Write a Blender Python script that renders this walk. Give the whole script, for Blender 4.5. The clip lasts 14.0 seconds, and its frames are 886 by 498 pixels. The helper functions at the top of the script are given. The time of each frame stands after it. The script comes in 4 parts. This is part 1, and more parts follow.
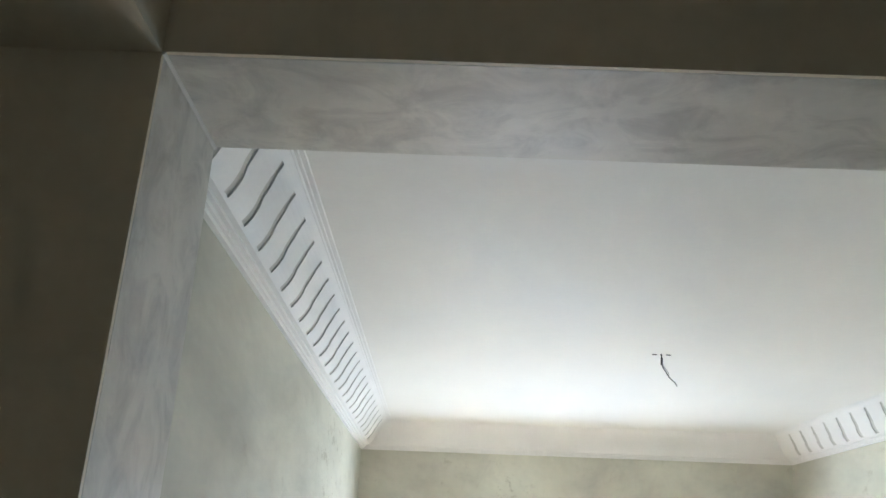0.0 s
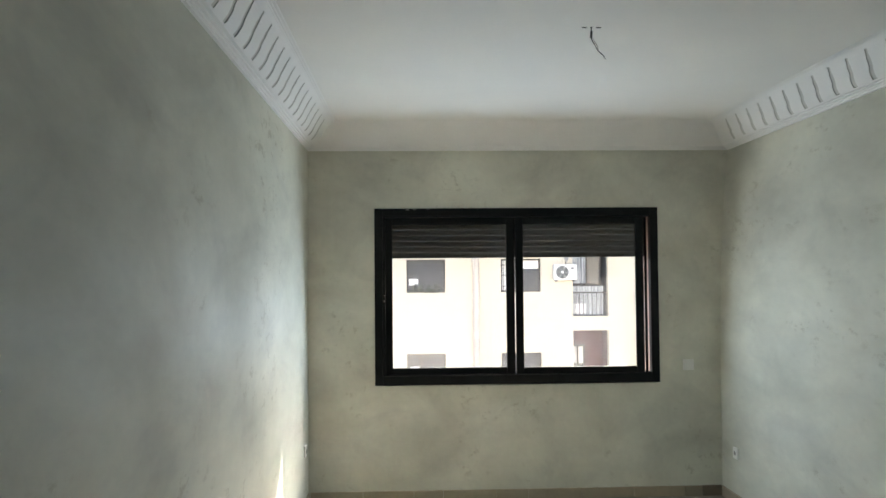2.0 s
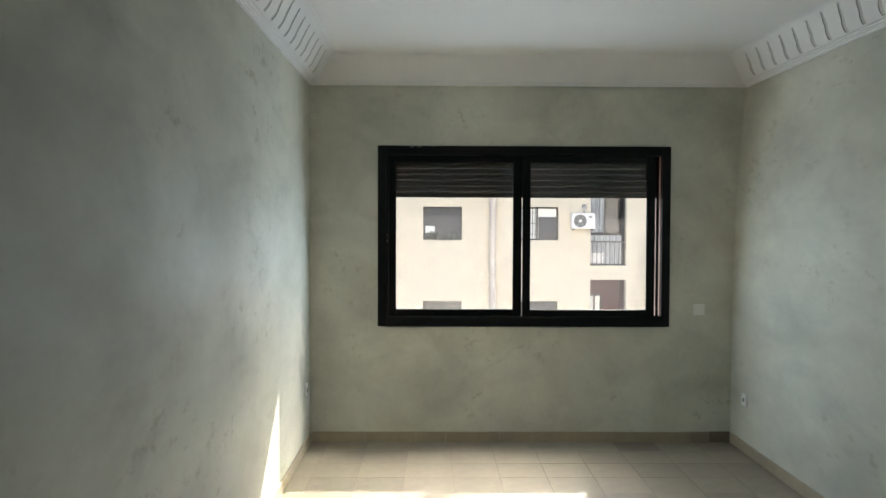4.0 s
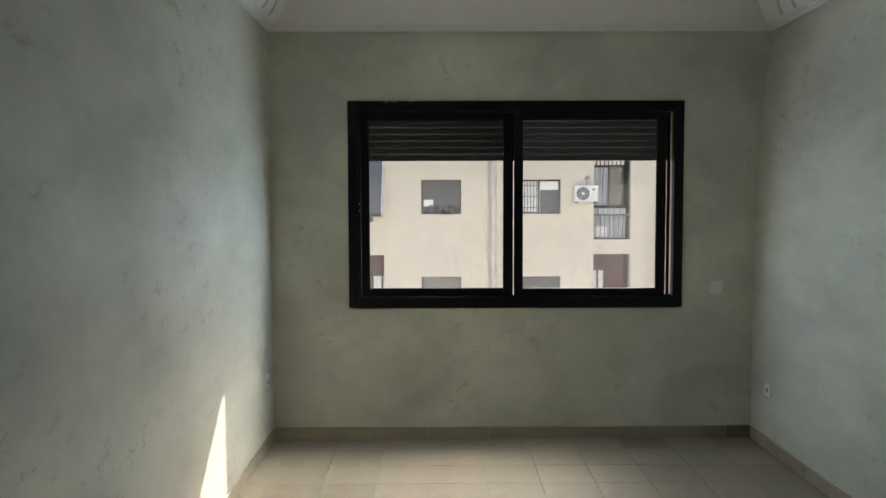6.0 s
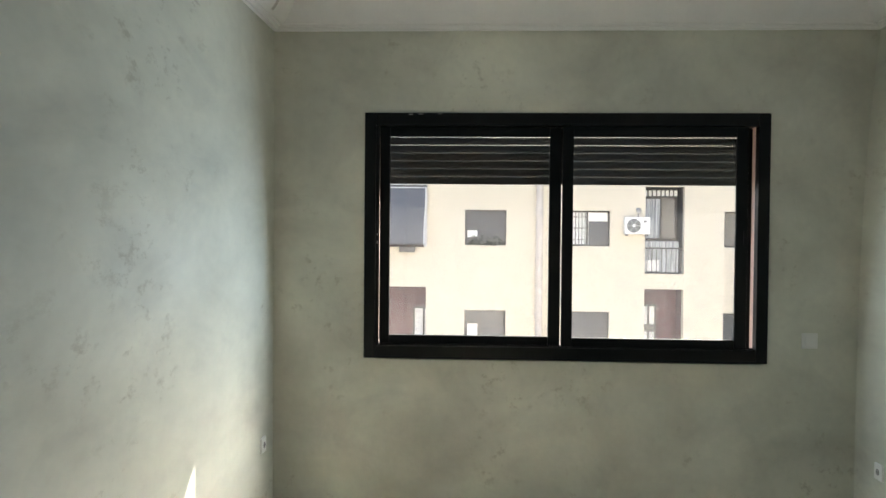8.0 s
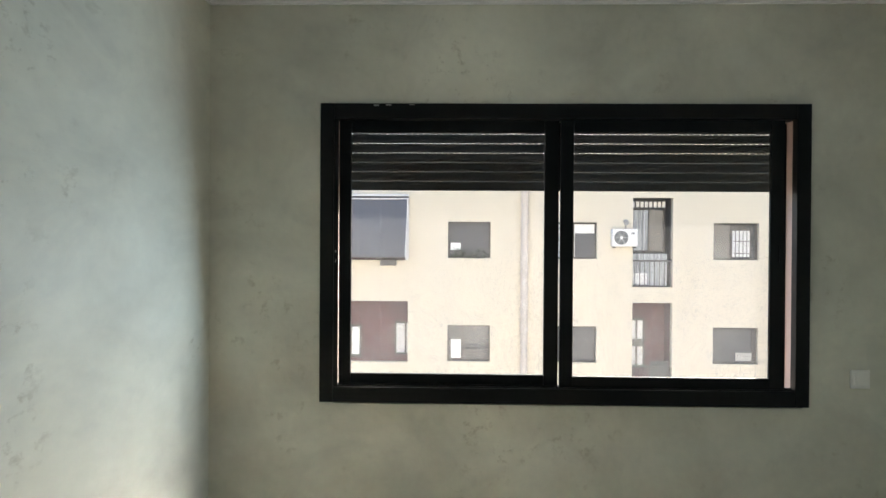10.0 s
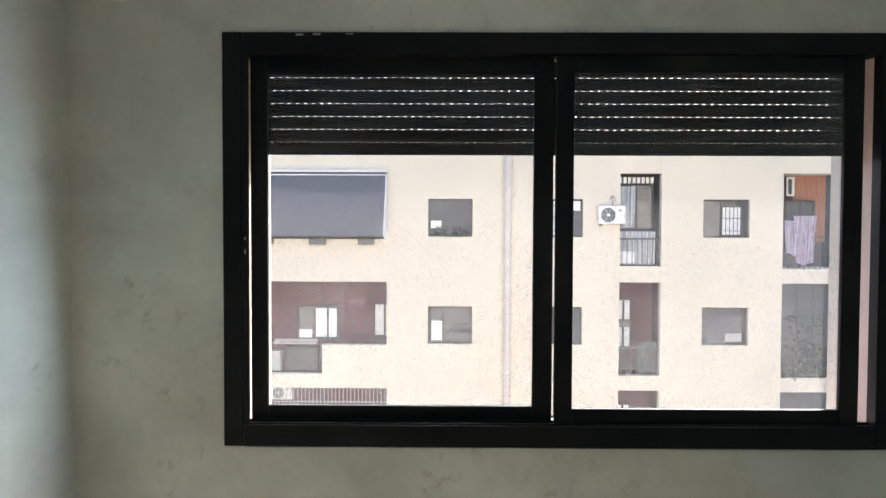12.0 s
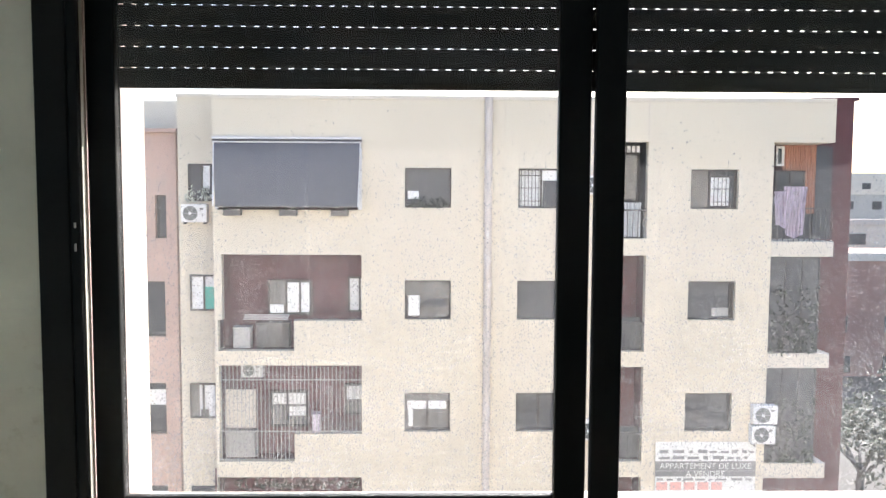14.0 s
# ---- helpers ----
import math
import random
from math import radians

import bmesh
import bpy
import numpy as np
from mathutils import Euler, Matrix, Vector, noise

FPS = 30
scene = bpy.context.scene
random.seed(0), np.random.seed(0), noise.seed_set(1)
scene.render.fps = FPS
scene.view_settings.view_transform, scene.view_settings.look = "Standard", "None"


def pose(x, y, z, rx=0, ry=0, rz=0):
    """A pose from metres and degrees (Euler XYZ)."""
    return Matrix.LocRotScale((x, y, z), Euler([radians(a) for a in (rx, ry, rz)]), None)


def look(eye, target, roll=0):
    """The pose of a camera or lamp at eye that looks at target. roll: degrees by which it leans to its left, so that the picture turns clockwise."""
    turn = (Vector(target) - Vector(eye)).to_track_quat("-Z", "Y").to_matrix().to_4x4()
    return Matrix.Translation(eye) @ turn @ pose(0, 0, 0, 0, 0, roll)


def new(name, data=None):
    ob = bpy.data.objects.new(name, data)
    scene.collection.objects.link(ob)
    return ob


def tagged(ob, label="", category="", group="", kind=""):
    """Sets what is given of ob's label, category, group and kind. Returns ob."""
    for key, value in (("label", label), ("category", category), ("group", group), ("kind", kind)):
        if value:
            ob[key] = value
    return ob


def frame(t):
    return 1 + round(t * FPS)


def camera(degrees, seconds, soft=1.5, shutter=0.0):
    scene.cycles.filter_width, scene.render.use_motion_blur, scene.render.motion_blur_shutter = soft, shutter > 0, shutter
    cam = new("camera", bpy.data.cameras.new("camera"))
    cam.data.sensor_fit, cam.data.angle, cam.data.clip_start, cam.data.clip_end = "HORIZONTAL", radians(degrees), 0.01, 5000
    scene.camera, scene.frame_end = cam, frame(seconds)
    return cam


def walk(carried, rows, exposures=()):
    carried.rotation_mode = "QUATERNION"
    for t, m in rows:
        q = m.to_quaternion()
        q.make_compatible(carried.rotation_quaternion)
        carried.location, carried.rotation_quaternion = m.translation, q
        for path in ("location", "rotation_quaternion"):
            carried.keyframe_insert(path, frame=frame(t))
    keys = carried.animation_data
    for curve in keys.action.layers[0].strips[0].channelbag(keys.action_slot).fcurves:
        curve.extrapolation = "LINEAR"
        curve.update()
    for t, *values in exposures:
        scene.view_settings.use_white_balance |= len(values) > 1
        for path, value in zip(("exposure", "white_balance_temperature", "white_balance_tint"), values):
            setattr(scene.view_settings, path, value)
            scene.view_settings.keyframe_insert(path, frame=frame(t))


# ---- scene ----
cam = camera(57.4, 14.0, soft=1.5)
PATH = [
    (0, (0.609, 0.81, 1.881), (0.597, 2.677, 2.598), 2.2),
    (0.2, (0.655, 0.807, 1.881), (0.619, 2.686, 2.564), 2.3),
    (0.4, (0.694, 0.828, 1.873), (0.643, 2.727, 2.499), 1.9),
    (0.5, (0.702, 0.856, 1.864), (0.654, 2.767, 2.452), 1.4),
    (0.7, (0.745, 0.87, 1.829), (0.689, 2.806, 2.327), 1.3),
    (0.9, (0.769, 0.785, 1.778), (0.721, 2.744, 2.179), 0.8),
    (1, (0.751, 0.757, 1.767), (0.721, 2.726, 2.119), 0.3),
    (1.5, (0.78, 0.84, 1.728), (0.806, 2.833, 1.889), -0.5),
    (2, (0.8, 0.877, 1.686), (0.876, 2.875, 1.751), -0.5),
    (2.5, (0.805, 0.885, 1.674), (0.919, 2.881, 1.711), -0.1),
    (3, (0.844, 0.906, 1.686), (0.959, 2.902, 1.723), 0.2),
    (3.5, (0.913, 0.935, 1.667), (0.943, 2.934, 1.676), 0.1),
    (4, (0.918, 1.028, 1.613), (0.944, 3.027, 1.553), 0.2),
    (4.2, (0.894, 1.098, 1.628), (0.951, 3.094, 1.53), 0.4),
    (6.3, (1.089, 1.905, 1.556), (1.104, 3.901, 1.435), -0.2),
    (6.5, (1.084, 1.998, 1.567), (1.13, 3.994, 1.446), -0.3),
    (7, (1.09, 2.204, 1.55), (1.187, 4.199, 1.452), -0.4),
    (7.5, (1.157, 2.449, 1.564), (1.143, 4.448, 1.494), -0.1),
    (8, (1.156, 2.619, 1.559), (1.059, 4.616, 1.513), 0.5),
    (10.3, (1.168, 3.538, 1.586), (1.131, 5.538, 1.57), 0.3),
    (10.5, (1.154, 3.632, 1.6), (1.155, 5.632, 1.574), 0.3),
    (11, (1.164, 3.874, 1.577), (1.207, 5.873, 1.523), -0.1),
    (11.5, (1.227, 4.145, 1.584), (1.196, 6.143, 1.495), -0.3),
    (12, (1.244, 4.394, 1.597), (1.227, 6.392, 1.525), 0.2),
    (12.5, (1.214, 4.679, 1.628), (1.288, 6.677, 1.582), -0.0),
    (13, (1.255, 4.969, 1.643), (1.292, 6.968, 1.589), -0.5),
    (13.5, (1.268, 5.222, 1.621), (1.252, 7.22, 1.524), -0.2),
    (14, (1.259, 5.432, 1.606), (1.296, 7.427, 1.46), 0.3),
]
walk(cam, [(t, look(eye, target, roll)) for t, eye, target, roll in PATH],
     exposures=[(0.0, 3.32, 6280, 14.5), (0.5, 3.13, 6280, 14.2), (0.7, 2.90, 6230, 13.0), (1.1, 2.50, 6120, 10.8), (1.5, 2.33, 6200, 11.0), (3.0, 2.12, 6420, 9.6), (3.5, 2.14, 6330, 9.6),
                (4.0, 1.84, 6330, 9.2), (6.3, 1.31, 6280, 9.8), (6.5, 1.37, 6260, 9.8), (7.0, 1.73, 6270, 9.9), (8.0, 1.96, 6350, 9.0), (11.0, 1.82, 6160, 10.8), (12.5, 1.85, 6000, 13.5), (14.0, 1.72, 6000, 12.5)])

# ---- world, sun and window light ----
SUN_WAY = Vector((0.60, 1.18, 1.0)).normalized()     # towards the sun
world = bpy.data.worlds.new("sky_world")
scene.world = world
world.use_nodes = True
wn = world.node_tree
sky = wn.nodes.new("ShaderNodeTexSky")
sky.sky_type = "NISHITA"
sky.sun_disc = False
sky.sun_elevation = math.asin(SUN_WAY.z)
sky.sun_rotation = math.atan2(SUN_WAY.x, SUN_WAY.y)
sky.air_density, sky.dust_density, sky.ozone_density = 1.0, 3.0, 1.0
wn.nodes["Background"].inputs["Strength"].default_value = 0.125
wn.links.new(sky.outputs["Color"], wn.nodes["Background"].inputs["Color"])

sun_data = bpy.data.lights.new("sun", "SUN")
sun_data.energy, sun_data.angle, sun_data.color = 4.4, radians(0.5), (1.0, 0.92, 0.82)
sun = new("sun", sun_data)
sun.matrix_world = look((0, 0, 0), -SUN_WAY)

win_data = bpy.data.lights.new("window_daylight", "AREA")
win_data.shape, win_data.size, win_data.size_y = "RECTANGLE", 1.76, 0.42
win_data.energy, win_data.color = 5.6, (0.62, 0.82, 1.0)
win = new("window_daylight", win_data)
win.matrix_world = look((1.38, 6.93, 1.38), (1.38, 5.93, 1.21))


# ---- materials ----
def mat(name, base, rough=0.6, var=0.12, big=1.2, fine=40.0, bump=0.1, metal=0.0, spec=0.5, stretch=(1, 1, 1), random_tone=0.0, stain=None, coat=0.0, rough_coat=0.0):
    """Principled surface with variation at two scales, fine relief, and an optional stain colour in patches."""
    m = bpy.data.materials.new(name)
    m.use_nodes = True
    nt = m.node_tree
    n, l = nt.nodes, nt.links
    p = n["Principled BSDF"]
    co = n.new("ShaderNodeTexCoord")
    mp = n.new("ShaderNodeMapping")
    mp.inputs["Scale"].default_value = stretch
    l.new(co.outputs["Object"], mp.inputs["Vector"])

    def noise_tex(scale, detail=4.0, dist=0.0, rgh=0.55):
        t = n.new("ShaderNodeTexNoise")
        t.inputs["Scale"].default_value, t.inputs["Detail"].default_value = scale, detail
        t.inputs["Distortion"].default_value, t.inputs["Roughness"].default_value = dist, rgh
        l.new(mp.outputs["Vector"], t.inputs["Vector"])
        return t.outputs["Fac"]

    def ramp(src, a, b, lo, hi):
        r = n.new("ShaderNodeMapRange")
        r.inputs["From Min"].default_value, r.inputs["From Max"].default_value = a, b
        r.inputs["To Min"].default_value, r.inputs["To Max"].default_value = lo, hi
        l.new(src, r.inputs["Value"])
        return r.outputs["Result"]

    def mul(a, b):
        q = n.new("ShaderNodeMath")
        q.operation = "MULTIPLY"
        l.new(a, q.inputs[0])
        l.new(b, q.inputs[1])
        return q.outputs[0]

    big_n, fine_n = noise_tex(big, 5, 0.6), noise_tex(fine, 3)
    tone = mul(ramp(big_n, 0.3, 0.7, 1 - var, 1 + var), ramp(fine_n, 0.3, 0.7, 1 - var * 0.35, 1 + var * 0.35))
    if random_tone:
        oi = n.new("ShaderNodeObjectInfo")
        tone = mul(tone, ramp(oi.outputs["Random"], 0, 1, 1 - random_tone, 1 + random_tone))
    colour = n.new("ShaderNodeMix")
    colour.data_type, colour.blend_type = "RGBA", "MULTIPLY"
    colour.inputs["Factor"].default_value = 1.0
    colour.inputs[6].default_value = (*base, 1)
    l.new(tone, colour.inputs[7])
    out = colour.outputs[2]
    if stain:
        s_col, s_scale, s_lo, s_hi, s_amount = stain
        mx = n.new("ShaderNodeMix")
        mx.data_type = "RGBA"
        l.new(ramp(noise_tex(s_scale, 6, 0.8, 0.65), s_lo, s_hi, 0, s_amount), mx.inputs["Factor"])
        l.new(out, mx.inputs[6])
        mx.inputs[7].default_value = (*s_col, 1)
        out = mx.outputs[2]
    l.new(out, p.inputs["Base Color"])
    l.new(ramp(big_n, 0.3, 0.7, max(rough - 0.07, 0.02), min(rough + 0.07, 1)), p.inputs["Roughness"])
    p.inputs["Metallic"].default_value = metal
    p.inputs["Specular IOR Level"].default_value = spec
    p.inputs["Coat Weight"].default_value = coat
    if rough_coat:
        # trowelled clouds: streaks that run mostly downwards, and broad undulation
        st = n.new("ShaderNodeMapping")
        st.inputs["Scale"].default_value = (0.9, 0.42, 1.0)
        l.new(co.outputs["Object"], st.inputs["Vector"])
        t = n.new("ShaderNodeTexNoise")
        t.inputs["Scale"].default_value, t.inputs["Detail"].default_value, t.inputs["Roughness"].default_value, t.inputs["Distortion"].default_value = 1.9, 7.0, 0.56, 0.35
        l.new(st.outputs["Vector"], t.inputs["Vector"])
        wash = n.new("ShaderNodeMix")
        wash.data_type, wash.blend_type = "RGBA", "MULTIPLY"
        wash.inputs["Factor"].default_value = 1.0
        l.new(out, wash.inputs[6])
        l.new(ramp(t.outputs["Fac"], 0.30, 0.70, 1 - rough_coat, 1 + rough_coat), wash.inputs[7])
        spots = n.new("ShaderNodeMix")
        spots.data_type = "RGBA"
        l.new(mul(ramp(noise_tex(13, 6, 0.1, 0.74), 0.55, 0.64, 0, 0.52), ramp(noise_tex(1.9, 3), 0.51, 0.61, 0, 1)), spots.inputs["Factor"])
        l.new(wash.outputs[2], spots.inputs[6])
        spots.inputs[7].default_value = (base[0] * 0.60, base[1] * 0.56, base[2] * 0.50, 1)
        l.new(spots.outputs[2], p.inputs["Base Color"])
        l.new(ramp(t.outputs["Fac"], 0.30, 0.70, rough + 0.10, rough - 0.08), p.inputs["Roughness"])
        relief = n.new("ShaderNodeBump")
        relief.inputs["Strength"].default_value, relief.inputs["Distance"].default_value = 0.35, 0.012
        l.new(noise_tex(5.5, 4, 0.4), relief.inputs["Height"])
    if bump:
        b = n.new("ShaderNodeBump")
        b.inputs["Strength"].default_value, b.inputs["Distance"].default_value = bump, 0.004
        l.new(fine_n, b.inputs["Height"])
        if rough_coat:
            l.new(relief.outputs["Normal"], b.inputs["Normal"])
        l.new(b.outputs["Normal"], p.inputs["Normal"])
    return m


PLASTER = mat("grey_plaster", (0.655, 0.652, 0.562), 0.60, 0.06, 0.9, 28, 0.10, spec=0.14, stretch=(1, 0.45, 1), stain=((0.44, 0.44, 0.405), 2.6, 0.53, 0.76, 0.40), rough_coat=0.17)
MARBLED = mat("marbled_plaster", (0.72, 0.705, 0.66), 0.45, 0.12, 3.5, 30, 0.12, stretch=(0.8, 1, 0.8), stain=((0.42, 0.41, 0.39), 11.0, 0.46, 0.66, 0.6), rough_coat=0.08)
HALL = mat("hall_paint", (0.83, 0.75, 0.61), 0.45, 0.06, 0.8, 30, 0.05)
WHITE = mat("white_ceiling_paint", (0.86, 0.855, 0.83), 0.65, 0.025, 0.9, 45, 0.04)
GYPSUM = mat("white_gypsum", (0.86, 0.86, 0.85), 0.6, 0.03, 3.0, 60, 0.05)
# cornice gypsum greyed: the shade of deeper grooves is put into the colour
GROOVE_SHADE = mat("gypsum_with_groove_shade", (0.62, 0.61, 0.585), 0.8, 0.08, 9.0, 60, 0.05)
TILE = mat("beige_marble", (0.31, 0.262, 0.195), 0.42, 0.14, 2.2, 18, 0.02, random_tone=0.11, stretch=(1, 0.6, 1), stain=((0.40, 0.34, 0.26), 7.0, 0.55, 0.75, 0.5))
SKIRT = mat("beige_stone_skirting", (0.41, 0.345, 0.25), 0.5, 0.10, 3.0, 30, 0.03, random_tone=0.08)
TILE_DARK = mat("brown_marble", (0.23, 0.19, 0.14), 0.4, 0.12, 4.0, 20, 0.02)
GROUT = mat("tile_grout", (0.42, 0.36, 0.28), 0.9, 0.08, 5, 60, 0.1)
BLACK = mat("black_aluminium", (0.009, 0.0095, 0.009), 0.42, 0.15, 4, 90, 0.03, spec=0.14)
SHUTTER = mat("dark_shutter_slat", (0.020, 0.019, 0.017), 0.75, 0.12, 5, 60, 0.04, spec=0.12)
PVC = mat("white_switch_plastic", (0.86, 0.85, 0.81), 0.35, 0.02, 6, 60, 0.0)
HOLE = mat("dark_socket_hole", (0.36, 0.35, 0.33), 0.7, 0.05, 6, 60, 0.0)
COPPER_BLACK = mat("black_cable", (0.02, 0.02, 0.02), 0.5, 0.05, 20, 90, 0.0)
CABLE_WHITE = mat("grey_cable", (0.35, 0.34, 0.32), 0.5, 0.05, 20, 90, 0.0)
CHIP = mat("bare_chipped_paint", (0.38, 0.36, 0.33), 0.7, 0.1, 20, 90, 0.05)
REVEAL = mat("pink_outer_render", (0.62, 0.50, 0.44), 0.8, 0.07, 2, 40, 0.15)
OUTER = mat("pale_outer_render", (0.70, 0.65, 0.55), 0.85, 0.06, 0.6, 14, 0.1)
CREAM = mat("cream_facade_render", (0.695, 0.63, 0.51), 0.85, 0.035, 0.35, 12, 0.1, stain=((0.55, 0.485, 0.40), 0.5, 0.58, 0.85, 0.35), stretch=(1, 1, 0.45))
CREAM_SLAB = mat("cream_slab_edge", (0.66, 0.605, 0.515), 0.85, 0.04, 0.8, 14, 0.1)
PIPE = mat("grey_downpipe", (0.60, 0.54, 0.49), 0.6, 0.12, 1.5, 20, 0.05, stain=((0.80, 0.78, 0.74), 3.0, 0.6, 0.7, 0.7))
RED = mat("dark_red_facade_paint", (0.105, 0.036, 0.042), 0.8, 0.10, 0.8, 14, 0.1)
PINK = mat("pink_facade_render", (0.60, 0.43, 0.355), 0.85, 0.08, 0.6, 12, 0.1, stain=((0.45, 0.40, 0.36), 0.9, 0.5, 0.8, 0.5))
CONCRETE = mat("grey_concrete", (0.42, 0.41, 0.39), 0.9, 0.1, 0.7, 12, 0.1)
DARKFRAME = mat("brown_window_frame", (0.045, 0.038, 0.035), 0.5, 0.1, 3, 40, 0.0)
DARKPANE = mat("dark_window_glass", (0.045, 0.05, 0.06), 0.06, 0.15, 1.5, 20, 0.0, spec=0.8)
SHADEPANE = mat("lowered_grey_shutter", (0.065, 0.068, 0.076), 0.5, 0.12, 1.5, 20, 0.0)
# white of net curtains, also painted in for bright reflections in far windows
CURTAIN_GLARE = mat("white_curtain_and_glare", (0.86, 0.86, 0.85), 0.9, 0.12, 14, 40, 0.05, stretch=(3, 1, 0.4))
AWNING = mat("slate_awning_fabric", (0.12, 0.125, 0.145), 0.8, 0.06, 0.8, 30, 0.05)
ALU = mat("pale_aluminium", (0.62, 0.62, 0.64), 0.4, 0.05, 3, 40, 0.0, metal=0.3)
ACWHITE = mat("white_enamel", (0.78, 0.78, 0.78), 0.4, 0.03, 5, 40, 0.0)
ACGRILLE = mat("grey_fan_grille", (0.13, 0.14, 0.14), 0.6, 0.1, 8, 40, 0.0)
GREY_METAL = mat("dark_steel_railing", (0.10, 0.095, 0.095), 0.5, 0.1, 4, 40, 0.0, metal=0.4)
RUST = mat("rust_corrugated_sheet", (0.38, 0.18, 0.12), 0.75, 0.12, 2, 20, 0.1)
LAUNDRY = mat("mauve_striped_cloth", (0.66, 0.58, 0.68), 0.9, 0.40, 7, 22, 0.1, stretch=(4, 1, 0.25), stain=((0.20, 0.14, 0.22), 6.0, 0.52, 0.60, 0.7))
STRIPES = mat("striped_grey_curtain", (0.52, 0.54, 0.56), 0.9, 0.30, 5, 30, 0.1, stretch=(4, 1, 0.12), stain=((0.16, 0.17, 0.19), 4.0, 0.50, 0.58, 0.8))
GREEN_CLOTH = mat("green_cloth", (0.08, 0.50, 0.40), 0.8, 0.1, 4, 40, 0.0)
LEAF = mat("dark_green_leaves", (0.085, 0.105, 0.07), 0.6, 0.3, 4, 30, 0.0, random_tone=0.2)
FLOWER = mat("pale_flowers", (0.58, 0.62, 0.55), 0.8, 0.3, 9, 30, 0.0)
SIGNWHITE = mat("white_banner", (0.82, 0.82, 0.80), 0.6, 0.02, 2, 30, 0.0)
SIGNGREY = mat("grey_banner_print", (0.22, 0.22, 0.22), 0.6, 0.03, 2, 30, 0.0)
SIGNRED = mat("faded_red_print", (0.75, 0.42, 0.38), 0.6, 0.03, 2, 30, 0.0)
ASPHALT = mat("street_ground", (0.075, 0.07, 0.062), 0.9, 0.15, 0.05, 6, 0.1)
BRICKRED = mat("earth_red_far_wall", (0.36, 0.20, 0.16), 0.9, 0.12, 0.2, 6, 0.1)


def dirty_glass():
    """Clear window glass with dried rain splashes, thinned upwards where the shutter keeps off the sun."""
    m = bpy.data.materials.new("dirty_window_glass")
    m.use_nodes = True
    nt = m.node_tree
    n, l = nt.nodes, nt.links
    p, out = n["Principled BSDF"], n["Material Output"]
    p.inputs["Base Color"].default_value = (0.97, 0.98, 0.98, 1)
    p.inputs["Roughness"].default_value = 0.0
    p.inputs["IOR"].default_value = 1.45
    p.inputs["Transmission Weight"].default_value = 1.0
    co = n.new("ShaderNodeTexCoord")

    def blobs(scale, stretch, lo, hi):
        mp = n.new("ShaderNodeMapping")
        mp.inputs["Scale"].default_value = stretch
        l.new(co.outputs["Object"], mp.inputs["Vector"])
        t = n.new("ShaderNodeTexNoise")
        t.inputs["Scale"].default_value, t.inputs["Detail"].default_value, t.inputs["Roughness"].default_value = scale, 3.0, 0.6
        l.new(mp.outputs["Vector"], t.inputs["Vector"])
        r = n.new("ShaderNodeMapRange")
        r.inputs["From Min"].default_value, r.inputs["From Max"].default_value = lo, hi
        l.new(t.outputs["Fac"], r.inputs["Value"])
        return r.outputs["Result"]

    def comb(op, a, b):
        q = n.new("ShaderNodeMath")
        q.operation = op
        q.use_clamp = True
        for k, v in enumerate((a, b)):
            if isinstance(v, float):
                q.inputs[k].default_value = v
            else:
                l.new(v, q.inputs[k])
        return q.outputs[0]

    def dots(scale, size, keep):
        """Round dried drops, one to a cell, more cells empty where keep is low."""
        mp = n.new("ShaderNodeMapping")
        mp.inputs["Scale"].default_value = (1, 1, 0.75)
        l.new(co.outputs["Object"], mp.inputs["Vector"])
        v = n.new("ShaderNodeTexVoronoi")
        v.inputs["Scale"].default_value = scale
        l.new(mp.outputs["Vector"], v.inputs["Vector"])
        r = n.new("ShaderNodeMapRange")
        r.inputs["From Min"].default_value, r.inputs["From Max"].default_value = size, size * 0.55
        l.new(v.outputs["Distance"], r.inputs["Value"])
        sp = n.new("ShaderNodeSeparateColor")
        l.new(v.outputs["Color"], sp.inputs["Color"])
        k = comb("GREATER_THAN", sp.outputs["Red"], comb("SUBTRACT", 1.0, keep))
        return comb("MULTIPLY", r.outputs["Result"], k)

    sep = n.new("ShaderNodeSeparateXYZ")
    l.new(co.outputs["Object"], sep.inputs[0])
    # drop density falls with height, standing in for unlit dirt under the shutter
    low = n.new("ShaderNodeMapRange")
    low.inputs["From Min"].default_value, low.inputs["From Max"].default_value = 0.86, 0.30
    l.new(sep.outputs["Z"], low.inputs["Value"])
    patches = blobs(9.0, (1, 1, 1), 0.38, 0.66)
    runs = blobs(80, (1, 1, 0.04), 0.72, 0.78)
    film = blobs(5.0, (1, 1, 0.4), 0.3, 0.8)
    thick = comb("ADD", comb("MULTIPLY", low.outputs["Result"], comb("ADD", patches, 0.35)), 0.025)
    specks = comb("ADD", dots(270, 0.42, comb("MULTIPLY", thick, 0.56)), dots(140, 0.28, comb("MULTIPLY", thick, 0.28)))
    dirt = comb("ADD", specks, comb("MULTIPLY", comb("MULTIPLY", runs, patches), 0.22))
    dirt = comb("ADD", comb("MULTIPLY", dirt, 0.36), comb("ADD", comb("MULTIPLY", film, 0.03), 0.014))
    d = n.new("ShaderNodeBsdfDiffuse")
    d.inputs["Color"].default_value = (0.54, 0.54, 0.545, 1)
    tr = n.new("ShaderNodeBsdfTranslucent")
    tr.inputs["Color"].default_value = (0.54, 0.54, 0.545, 1)
    dm = n.new("ShaderNodeMixShader")
    l.new(d.outputs[0], dm.inputs[1])
    l.new(tr.outputs[0], dm.inputs[2])
    mx = n.new("ShaderNodeMixShader")
    l.new(dirt, mx.inputs[0])
    l.new(p.outputs[0], mx.inputs[1])
